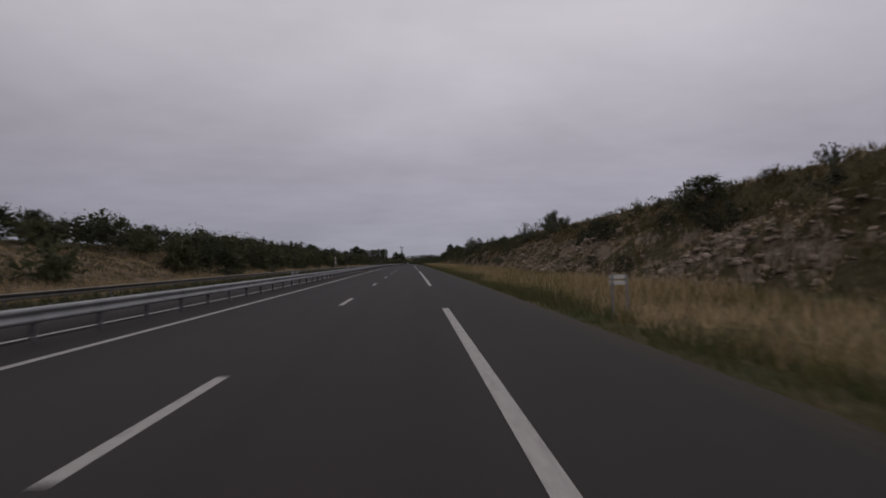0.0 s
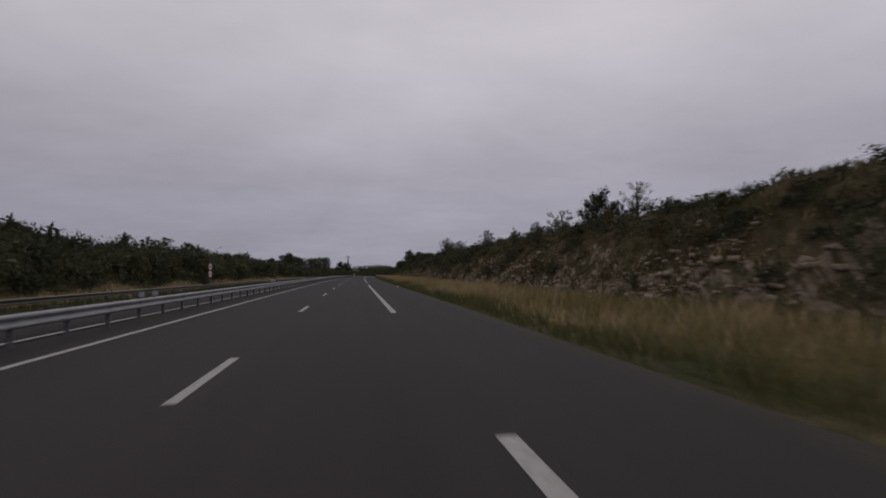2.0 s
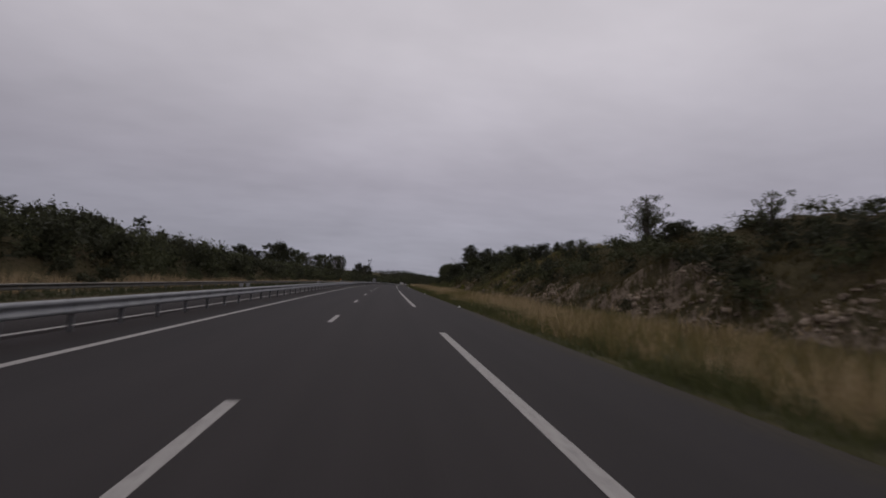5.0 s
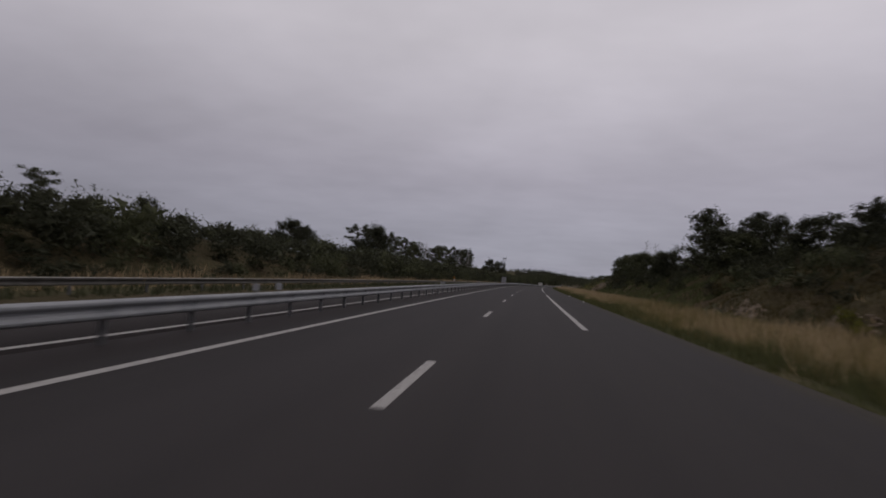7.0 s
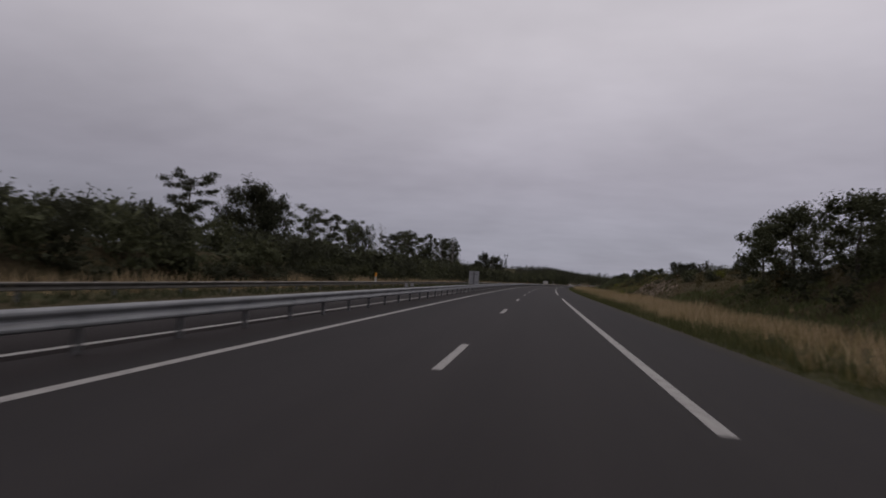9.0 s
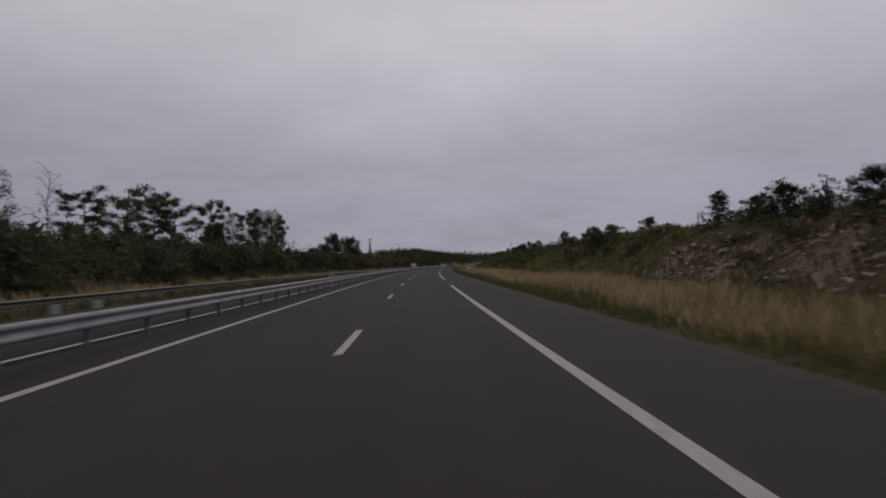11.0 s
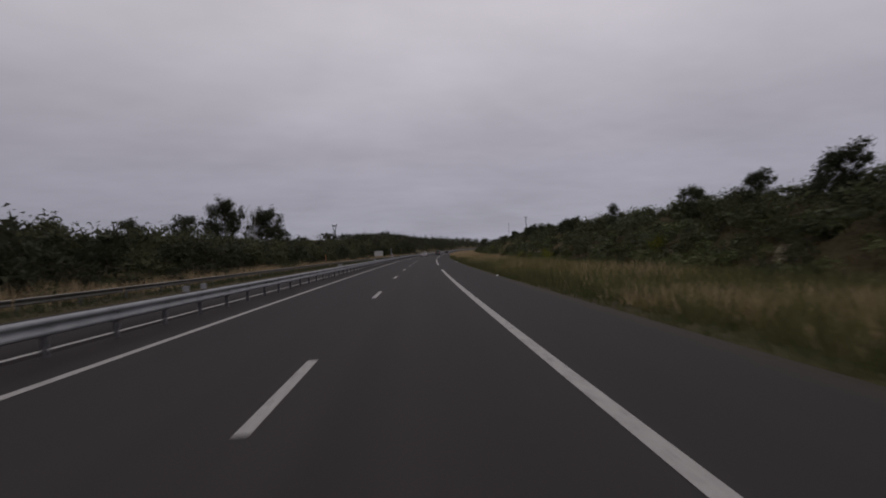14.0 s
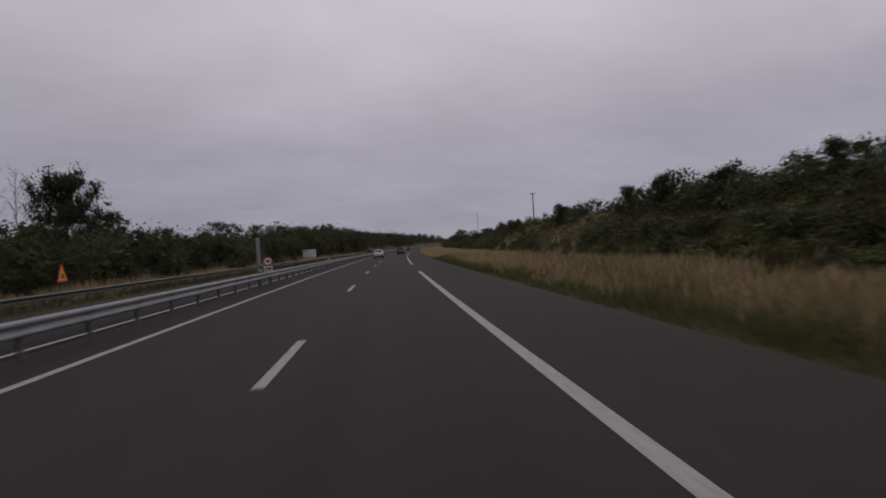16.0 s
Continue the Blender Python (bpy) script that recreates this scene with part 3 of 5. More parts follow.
def tree_parts(seed, height, crown, bare, count, size, style, key_wood=True):
    """Arrays of wood and leaves. crown: width; bare: clear part of the trunk (0 to 1)."""
    r = np.random.RandomState(seed)
    wood, centres, radii = [], [], []
    lean = r.normal(0, 0.03, 2) * height
    t = np.linspace(0, 1, 8)
    stem = np.stack([lean[0] * t ** 2 + r.normal(0, 0.012, 8) * height * t, lean[1] * t ** 2 + r.normal(0, 0.012, 8) * height * t, t * height * (0.85 if style == "round" else 0.92)], 1)
    thick = (0.011 if style == "bare" else 0.022) * height
    wood.append(tube_arrays(stem, thick * (1 - 0.85 * t) + 0.01, 8))
    n = {"shrub": 15, "round": 16, "tier": 15, "birch": 18, "cone": 22, "young": 15, "bare": 16}[style]
    for k in range(n):
        f = bare + ((0.45 if style == "young" else 1.0) - bare) * (k + 0.5) / n
        base = np.array([np.interp(f, t, stem[:, i]) for i in range(3)])
        ang = k * 2.4 + r.uniform(-0.5, 0.5)
        g = (k + 0.5) / n
        reach = crown / 2 * {"shrub": 1.0 - 0.75 * g ** 2.5, "round": (1 - (2 * g - 0.75) ** 2 * 0.5), "tier": (0.55 + 0.45 * math.sin(g * 2.6)) * r.uniform(0.6, 1.1), "birch": (1 - 0.75 * g) * 0.9,
                             "cone": 1.0 - 0.85 * g, "young": 1.0 - 0.85 * g ** 2, "bare": 0.9 - 0.5 * g}[style]
        up = {"shrub": 0.5, "round": 0.35, "tier": 0.22, "birch": 0.6, "cone": 0.55, "young": 1.25, "bare": 1.1}[style] * reach
        if style == "young":
            up = height * (0.42 + 0.5 * g) * r.uniform(0.9, 1.1) - base[2]
        tip = base + [math.cos(ang) * reach, math.sin(ang) * reach, up]
        wood.append(limb(r, base, tip, thick * 0.42 * (1 - 0.6 * g) + 0.012, 0.008))
        for q in (0.4, 0.7, 1.0):
            centres.append(base + (tip - base) * q + r.uniform(-0.1, 0.1, 3) * crown * [1, 1, 0.5])
            radii.append({"shrub": 0.17, "round": 0.15, "tier": 0.14, "birch": 0.11, "cone": 0.15, "young": 0.10, "bare": 0.05}[style] * crown * r.uniform(0.7, 1.2))
            if style == "round":
                hub = centres[-1]
                for _ in range(3):
                    centres.append(hub + r.uniform(-0.12, 0.12, 3) * crown * [1, 1, 0.7]), radii.append(0.12 * crown * r.uniform(0.7, 1.25))
            side = centres[-1] + r.uniform(-0.1, 0.1, 3) * crown * [1, 1, 0.5]
            if style != "shrub" and height > 3.5 and key_wood:
                wood.append(limb(r, base + (tip - base) * q * 0.9, side, 0.018 + 0.003 * height * 0.3, 0.005, n=3))
    squash = {"tier": 0.42, "round": 0.72}.get(style, 0.9)
    solid = style in ("shrub", "round", "tier", "cone")
    leaves = [leaf_quads(r, centres, radii, count, size * (0.85 if solid else 1.0), 0.0, squash, 0.38, (0.4, 1.12) if solid else None)]
    if solid:
        leaves.append(leaf_quads(r, centres, radii, int(count * 0.13), size * 2.0, 0.0, squash, 0.5, (0.0, 0.6)))
    return joined(wood), joined(leaves)


TREES = {}


def tree_kind(key, seed, height, crown, bare, count, size, style, leaf, wood, label):
    (wv, wf), (lv, lf) = tree_parts(seed, height, crown, bare, count, size, style, key != "far_oak")
    TREES[key] = (mesh_from("trunk", wv, wf, wood, smooth=True), mesh_from("crown", lv, lf, leaf), height, label)


tree_kind("oak", 11, 10, 8.5, 0.25, 15000, 0.16, "round", leaves_dark, bark, "broad dark-leaved oak tree standing in the roadside wood")
tree_kind("oak_b", 12, 10, 7.0, 0.3, 7000, 0.166, "round", leaves_dark, bark, "rounded dark green tree rising over the scrub")
tree_kind("far_oak", 22, 10, 7.5, 0.15, 1700, 0.22, "round", leaves_dark, bark, "dark rounded tree of the distant treeline")
tree_kind("shrub", 23, 8, 7.5, 0.06, 5600, 0.21, "shrub", leaves_dark, bark, "rounded dark shrubby tree, leafy to the ground")
tree_kind("shrub_b", 24, 8, 6.0, 0.06, 5000, 0.19, "shrub", leaves_mid, bark, "rounded mid-green shrubby tree on the bank")
tree_kind("locust", 13, 10, 6.5, 0.38, 5400, 0.15, "tier", leaves_dark, bark, "slender tree with tiered flat leaf clumps and open gaps")
tree_kind("locust_b", 14, 10, 7.5, 0.42, 5200, 0.15, "tier", leaves_mid, bark, "spreading tree with layered open crown above the wood")
tree_kind("birch", 15, 10, 4.8, 0.3, 3600, 0.085, "birch", leaves_grey, pale_bark, "tall thin birch with sparse greyish leaves")
tree_kind("birch_b", 16, 10, 5.2, 0.35, 3400, 0.085, "birch", leaves_grey, pale_bark, "airy birch with pale trunk and gaps in the crown")
tree_kind("poplar", 17, 10, 5.6, 0.05, 5200, 0.16, "cone", leaves_dark, bark, "dense conical dark tree on the bank")
tree_kind("sapling", 18, 3, 2.3, 0.1, 1300, 0.075, "young", leaves_mid, bark, "young open tree with upright branches on the hillside")
tree_kind("sapling_b", 19, 3, 1.8, 0.08, 1000, 0.075, "young", leaves_dark, bark, "small twiggy tree on the brow of the bank")
tree_kind("young", 21, 6, 4.2, 0.1, 2400, 0.085, "young", leaves_mid, bark, "young open tree with long upright shoots on the bank")
tree_kind("bare", 20, 10, 4.0, 0.3, 60, 0.08, "bare", leaves_grey, pale_bark, "nearly leafless grey tree with thin branches")


def tree(kind, s, d, top, group, wide=1.0):
    """A tree whose tip stands top metres over the road's level."""
    trunk, crown, height, label = TREES[kind]
    z = float(land(s, d)) - 0.15
    k = max(0.3, (top - z) / height)
    ob = tagged(new("tree"), label, "tree", group)
    ob.matrix_basis = stand(s, d, z, random.uniform(0, 360)) @ Matrix.Diagonal((k * wide, k * wide, k, 1))
    part("trunk", trunk, ob), part("crown", crown, ob)
    return ob


LEFT, RIGHT = "trees of the wood beyond the far carriageway", "trees on the bank beside the hard shoulder"
for kind, s, d, top, wide in (
        ("oak_b", 74, -35, 7.6, .8), ("oak_b", 95, -35, 7.7, .8), ("locust", 115, -36, 8.0, .8), ("oak", 135, -38, 8.2, .7), ("oak_b", 150, -36, 7.8, .8),
        ("locust", 178, -34, 8.4, 1.0), ("locust_b", 186, -35, 8.8, .9), ("oak_b", 195, -34, 9.0, .7), ("sapling", 213, -33, 7.2, 1.0),
        ("locust", 232, -36, 7.9, .9), ("oak_b", 250, -38, 8.1, .9), ("locust", 261, -38, 9.6, .7), ("locust_b", 275, -38, 7.8, .9), ("oak_b", 286, -38, 7.6, .9),
        ("bare", 303, -37, 6.8, 1.0), ("oak_b", 313, -35, 8.1, .8), ("oak", 324, -43, 10.2, .95), ("oak_b", 332, -44, 9.4, .9), ("locust", 360, -45, 13.6, .85),
        ("oak", 374, -45, 15.4, .8), ("oak_b", 381, -47, 14.2, .8), ("locust_b", 392, -45, 13.4, .8), ("locust", 402, -46, 13.8, .8), ("locust_b", 412, -46, 13.6, .8),
        ("oak_b", 417, -46, 14.0, .7), ("bare", 431, -46, 15.2, .9), ("birch", 424, -46, 14.5, .9), ("locust", 436, -45, 13.2, .8), ("locust_b", 446, -46, 14.8, .8),
        ("locust", 453, -46, 15.6, .8), ("locust_b", 460, -46, 15.0, .75), ("locust", 472.5, -46, 17.0, .7), ("oak_b", 477, -47, 13.4, .6), ("birch_b", 484, -46, 16.0, 1.0),
        ("locust", 490, -45, 16.6, .7), ("birch", 496, -46, 18.2, 1.1), ("birch_b", 501, -47, 18.8, 1.1), ("birch", 506, -45, 19.4, 1.1), ("locust", 509, -47, 17.6, .7), ("birch_b", 512, -46, 18.0, 1.0),
        ("locust_b", 513, -46, 14.2, .45), ("bare", 592.5, -47.5, 16.4, .6), ("oak", 582.8, -49.3, 17.8, .6), ("oak", 604.5, -47.6, 17.4, .66), ("oak_b", 611.5, -46, 11.8, .7), ("bare", 595, -47.0, 15.6, .6),
        ("oak_b", 560, -47, 11.8, .9), ("oak_b", 540, -44, 9.4, .8), ("oak_b", 625, -44, 9.0, .9), ("far_oak", 640, -40, 11.2, .9), ("far_oak", 655, -42, 11.8, .9), ("far_oak", 668, -40, 12.0, .9), ("far_oak", 682, -40, 12.4, .9), ("far_oak", 696, -41, 13.0, .9),
        ("far_oak", 712, -40, 13.6, .8), ("far_oak", 727, -42, 14.2, .9), ("far_oak", 742, -40, 15.0, .8), ("far_oak", 766, -40, 17.2, .7), ("far_oak", 780, -42, 15.6, .9), ("far_oak", 800, -40, 16.4, .8),
        ("far_oak", 824, -40, 16.6, .9), ("far_oak", 850, -40, 15.6, .8), ("far_oak", 880, -40, 15.4, .9), ("far_oak", 912, -40, 15.6, .9), ("far_oak", 950, -40, 15.2, .8), ("far_oak", 1000, -40, 15.8, .9), ("far_oak", 1046, -40, 15.8, .9)):
    tree(kind, s, d, top, LEFT, wide)
for kind, s, d, top, wide in (
        ("sapling_b", 57.8, 34.6, 10.0, 1.1), ("sapling_b", 59.6, 35.4, 10.3, .8), ("sapling", 57.0, 22.4, 7.1, 1.7), ("shrub_b", 54.6, 22.2, 6.1, 1.6), ("young", 94.9, 24.3, 8.7, 1.5),
        ("shrub", 167.5, 46, 15.4, .75), ("oak_b", 166, 49, 14.6, .5), ("sapling", 168, 46, 13.6, 1.2), ("sapling", 178, 44, 14.4, 1.1),
        ("young", 125.6, 27.4, 9.8, 1.1), ("sapling", 137.3, 22.3, 7.2, 1.0), ("sapling_b", 132, 28, 8.3, 1.3), ("sapling", 156.3, 21.8, 8.0, 1.3), ("sapling", 170, 20, 7.2, 1.3),
        ("sapling", 186, 22, 8.0, 1.3), ("sapling", 196, 26, 9.0, 1.2), ("sapling", 207, 25, 8.4, 1.2), ("young", 226.6, 28.0, 12.1, 1.25), ("young", 225.2, 27.4, 11.4, 1.2), ("young", 227.0, 28.6, 11.0, 1.2), ("shrub", 218, 26, 7.3, 1.5),
        ("sapling", 236, 25, 7.8, 1.2), ("shrub_b", 239.4, 25, 7.7, 1.1), ("sapling", 241.6, 25, 7.5, 1.3), ("poplar", 244.1, 25, 7.9, 1.0), ("young", 253.5, 24.2, 8.6, 1.4), ("shrub", 252, 25.2, 8.1, 1.3), ("sapling_b", 248.6, 25, 7.2, .9),
        ("shrub_b", 266, 24.8, 9.0, 1.5), ("shrub", 261.8, 25, 8.3, 1.4), ("sapling", 262.6, 24.6, 8.7, 1.2), ("shrub_b", 272, 26, 8.0, 1.6), ("shrub", 281.5, 25.8, 8.6, 1.6), ("poplar", 282, 25.6, 9.3, 0.8), ("shrub", 288, 25, 8.6, 1.5), ("poplar", 294, 24.6, 9.7, 1.1), ("oak_b", 303, 27, 11.6, 0.86), ("poplar", 308.2, 22.6, 12.4, 1.5), ("shrub", 300.5, 22.6, 8.7, 1.5), ("shrub_b", 296.4, 22.4, 7.9, 1.5), ("oak_b", 297, 24, 10.0, 1.03), ("shrub", 314, 20, 6.9, 1.1),
        ("shrub_b", 321, 21, 7.4, 1.1), ("bare", 329.8, 20.5, 10.0, .8), ("bare", 323.2, 20.5, 9.0, .8), ("shrub_b", 326, 19.8, 7.5, 1.2), ("shrub_b", 333, 20, 7.8, 1.2), ("shrub_b", 340, 20.5, 8.1, 1.1), ("shrub_b", 346.5, 20, 8.2, 1.1), ("shrub_b", 353, 20.6, 7.7, 0.85),
        ("poplar", 408.8, 26, 6.7, 1.5), ("shrub_b", 404.6, 26.4, 5.9, 1.2), ("shrub_b", 421, 26, 5.2, 1.1), ("sapling_b", 417, 26, 5.1, 0.9), ("shrub", 401.5, 26, 6.3, 1.3), ("sapling_b", 398, 26, 6.5, 1.0), ("shrub", 394.6, 26, 6.1, 1.3), ("sapling_b", 390.7, 26, 5.9, 1.2), ("sapling_b", 387, 26, 6.5, 0.9), ("shrub", 380, 29, 6.4, 1.2), ("sapling_b", 427, 26, 5.3, .8), ("shrub_b", 431.5, 26, 5.7, 1.5), ("shrub_b", 429.2, 23.2, 4.9, 1.4), ("shrub_b", 433.6, 23.4, 4.9, 1.3), ("shrub_b", 434.6, 24.6, 5.2, 1.3), ("sapling", 427.2, 23.6, 5.3, 1.2), ("shrub_b", 442, 24, 4.4, 0.8), ("sapling", 430.4, 25.6, 6.0, 1.1), ("shrub", 437, 26, 5.6, 0.80), ("sapling", 433, 26, 5.9, 1.1),
        ("sapling_b", 439, 25, 4.7, 1.0), ("shrub_b", 448, 24.3, 4.7, 1.03), ("shrub", 449.8, 25, 4.7, 0.9), ("sapling", 456, 24, 5.5, 1.1), ("sapling", 464.3, 24, 5.5, 1.4), ("shrub_b", 472, 24, 5.3, 1.0), ("shrub", 485, 24, 5.7, 0.7), ("shrub_b", 478, 24, 5.1, 0.9), ("shrub_b", 467.4, 24, 4.8, 0.9), ("shrub", 489, 24, 6.1, 0.92), ("shrub", 496, 24.5, 6.0, 1.03), ("shrub_b", 503, 24, 6.0, 1.03), ("poplar", 520, 24, 6.4, 1.2), ("shrub", 534.5, 24, 5.0, 0.92), ("shrub", 538.5, 24, 5.6, 1.03), ("shrub_b", 550, 24, 5.7, 0.92), ("shrub", 558, 24, 5.6, 0.92),
        ("shrub", 565, 24, 6.2, 0.92), ("oak_b", 590, 24, 6.3, 0.8), ("shrub", 588.6, 24, 5.6, 0.9), ("shrub", 617, 24.5, 5.4, 1.03), ("shrub", 634, 25, 5.6, 1.2), ("shrub_b", 571, 24, 6.0, 1.2), ("far_oak", 645, 24, 5.4, 1.2), ("far_oak", 660, 25, 5.8, 1.2), ("far_oak", 676, 24, 6.0, 1.1), ("far_oak", 692, 22, 6.6, 1.1), ("far_oak", 706, 22, 7.6, 1.0), ("far_oak", 722, 22, 6.8, 1.1), ("far_oak", 740, 22, 6.2, 1.1), ("far_oak", 760, 22, 6.2, 1.1), ("far_oak", 785, 22, 6.0, 1.1), ("far_oak", 812, 22, 6.2, 1.1)):
    tree(kind, s, d, top, RIGHT, wide)


def strewn(seed, count, s0, s1, d0, d1, keep=None):
    r = np.random.RandomState(seed)
    S, D = r.uniform(s0, s1, count), r.uniform(d0, d1, count)
    if keep is not None:
        ok = keep(S, D)
        S, D = S[ok], D[ok]
    return S, D


# bushes of the bank beside the hard shoulder
random.seed(4)
near_bank = "bushes on the bank beside the hard shoulder"
S, D = strewn(21, 88, 30, 165, 15.6, 29, lambda s, d: (s > 92) | (d > 22))
for s, d in zip(S, D):
    bush(random.choice(("olive", "dark", "dark", "low", "green", "loose")), s, d, random.uniform(0.5, 1.15) * (0.7 if s < 88 else 1.0), near_bank)
for kind, s, d, size in (("dark", 51.0, 21.5, 1.25), ("dark", 52.5, 20.6, 1.0), ("dark", 70.0, 21.0, 1.35), ("dark", 71.5, 20.2, 1.1), ("dark", 59.0, 16.0, 0.65), ("dark", 54.5, 16.3, 0.75), ("dark", 55.4, 19.8, 0.9), ("dark", 67.3, 21.0, 1.3), ("dark", 68.4, 20.2, 1.0), ("dark", 45.0, 22.0, 1.2), ("yellow", 266.5, 15.2, 0.55), ("yellow", 268.0, 15.6, 0.5), ("green", 272.0, 16.0, 0.6), ("yellow", 408.8, 16.6, 0.6), ("yellow", 520.3, 16.2, 1.05), ("yellow", 529.5, 16.2, 0.7), ("dark", 378.5, 13.6, 0.55)):
    bush(kind, s, d, size, near_bank)
S, D = strewn(22, 54, 160, 346, 16.5, 22, lambda s, d: (s < 237) | (s > 257) | (d < 16.9))
for s, d in zip(S, D):
    bush(random.choice(("dark", "dark", "green", "tall", "olive", "loose")), s, d, random.uniform(0.6, 1.2), near_bank)
S, D = strewn(23, 92, 436, 650, 16.2, 20.8)
for s, d in zip(S, D):
    bush(random.choice(("green", "green", "loose", "olive", "yellow", "pale", "pale", "low", "dark")), s, d, random.uniform(0.45, 0.9), near_bank)
for s, d in ((537, 19.2), (540.5, 18.8), (545, 18.4), (546.5, 19.6), (549, 18.4), (555, 18.6), (562, 18.2), (570, 19), (533.3, 20.6), (528, 20.4), (521.6, 20.0), (519.8, 20.4), (514.5, 19), (513, 19.4), (497, 18.8), (486, 18.6)):
    bush("cream", s, d, random.uniform(0.5, 0.8), near_bank, lift=-0.05)
S, D = strewn(24, 24, 350, 436, 18, 30)
for s, d in zip(S, D):
    bush(random.choice(("olive", "low", "dark", "yellow")), s, d, random.uniform(0.5, 0.9), near_bank)
for s in np.arange(45, 640, 20.0):
    bush(random.choice(("low", "dark", "green", "olive")), s + random.uniform(-6, 6), random.uniform(13.2, 15.5), random.uniform(0.35, 0.65), near_bank)
for s, d, size in ((431.2, 20.8, 0.6), (429.6, 20.4, 0.5), (422.4, 20.4, 0.55), (421, 21.2, 0.6), (420.2, 22.2, 0.6), (424.6, 19.4, 0.55), (426.4, 19.0, 0.45)):
    bush("pale", s, d, size, near_bank)
for s, d, size in ((292.6, -14.9, 0.42), (294.4, -15.2, 0.36), (296.2, -15.0, 0.4)):
    bush("green", s, d, size, "green bushes before the far barrier")
far_edge = "bushes along the edge of the wood"
for s in np.arange(77, 630, 12.5):
    bush(random.choice(("dark", "dark", "green", "olive", "tall")), s + random.uniform(-4, 4), -random.uniform(24.0, 26.5), random.uniform(0.7, 1.3), far_edge)


def mass(name, label, seeds, spots, mat, count, size, category, tall=1.0, low=0.25, n=11):
    """Many shrubs or far trees as one body of foliage. spots: rows of s, d, base, width, height."""
    forms = [bush_arrays(q, count, size=size, tall=tall, shoots=0, low=low, n=n) for q in seeds]
    r = np.random.RandomState(seeds[0])
    V, F, o = [], [], 0
    for s, d, z, w, h in spots:
        v, f = forms[r.randint(len(forms))]
        a = r.uniform(0, 6.28)
        rot = np.array([[math.cos(a), -math.sin(a), 0], [math.sin(a), math.cos(a), 0], [0, 0, 1]])
        V.append((v * [w / 2, w / 2, h / 2]) @ rot.T + at(s, d, z))
        F.append(f + o)
        o += len(v)
    me = mesh_from(name, np.concatenate(V), np.concatenate(F), mat)
    return tagged(new(name, me), label, category, kind="stuff")


r = np.random.RandomState(31)
spots = {0: [], 1: [], 2: [], 3: []}
for s in np.arange(18, 780, 3.3):
    for d0 in (22.3, 23.4, 25.2, 28, 31, 34.5, 39):
        if d0 in (28, 34.5) and r.uniform() < 0.3 or d0 < 26 and 638 < s < 672 or d0 == 22.3 and (s < 82 or r.uniform() < 0.2) or d0 == 23.4 and r.uniform() < 0.2 or d0 < 30 and s < 78 and r.uniform() < 0.86:
            continue
        a, d = s + r.uniform(-1.6, 1.6), -(d0 + r.uniform(-1.5, 1.5))
        z = float(land(a, d)) - 0.2
        top = table(a, (60, 7.5), (128, 8.3), (200, 7.9), (250, 8.1), (285, 6.2), (310, 6.2), (335, 7.0), (400, 6.6), (440, 7.8), (520, 7.1), (600, 7.1), (640, 8.6), (700, 12.0), (780, 14.6)) * (0.62 + 0.38 * min(1, (d0 - 22) / 12)) * r.uniform(0.74, 1.14)
        h = max(2.3, top - z) if d0 > 24 else r.uniform(1.3, 2.6) * (0.8 if d0 < 23 else 1.0)
        spots[r.randint(2) if d0 < 26 else 2 + r.randint(2)].append((a, d, z, min(5.4, max(3.4 if d0 > 24 else 2.4, h * r.uniform(0.9, 1.3))), h * 1.02))
for k, mat in ((0, leaves_dark), (1, leaves_mid)):
    mass("wood", "dense dark scrub along the edge of the far wood", (40 + k, 50 + k, 60 + k), spots[k], mat, 570, 0.094, "wood", low=0.12)
for k, mat in ((2, leaves_dark), (3, leaves_mid)):
    mass("wood", "dense dark scrub wood covering the far bank", (40 + k, 50 + k, 60 + k), spots[k], mat, 310, 0.112, "wood", low=0.5)
rows = []
for s in np.arange(100, 800, 4.2):
    for d0 in (46,):
        a, d = s + r.uniform(-3, 3), -(d0 + r.uniform(-3, 3))
        z = float(land(a, d)) - 0.2
        rows.append((a, d, z, r.uniform(5, 7.5), max(3.0, (6.4 if a < 400 else 7.6) * r.uniform(0.8, 1.15) - z)))
mass("wood", "deeper dark woodland behind the roadside scrub", (71, 72), rows, leaves_dark, 140, 0.165, "wood", low=0.1)
rows = []
for s in np.arange(780, 1500, 9.0):
    for d0 in (-70, -55, -42, -30, 22, 28, 36, 46, 60):
        a, d = s + r.uniform(-4, 4), d0 + r.uniform(-5, 5)
        rows.append((a, d, float(land(a, d)) - 0.3, r.uniform(7, 11), (r.uniform(9, 14) if d0 < 0 else r.uniform(4, 6.5) + 0.06 * (d0 - 22))))
for s in np.arange(1500, 2300, 26.0):
    for d0 in (-120, -80, -45, 0, 45, 90, 140, 200):
        a, d = s + r.uniform(-12, 12), d0 + r.uniform(-14, 14)
        rows.append((a, d, float(land(a, d)) - 0.3, r.uniform(12, 18), r.uniform(14, 20) if d0 < -60 else r.uniform(8, 12)))
for s in np.arange(925, 1075, 8.0):
    for d0 in (-135, -120, -106, -94, -82, -70, -58, -46, -34, -24):
        a, d = s + r.uniform(-5, 5), d0 + r.uniform(-5, 5)
        z = float(land(a, d))
        rows.append((a, d, z - 0.3, r.uniform(8, 12), max(6.0, (float(table(d, (-135, 22), (-104, 26), (-90, 24), (-70, 22), (-40, 19), (-15, 15))) - z) * r.uniform(0.78, 1.06))))
mass("far_wood", "distant dark treeline at the end of the road", (81, 82, 83), rows, leaves_dark, 95, 0.138, "wood", n=9)
rows = []
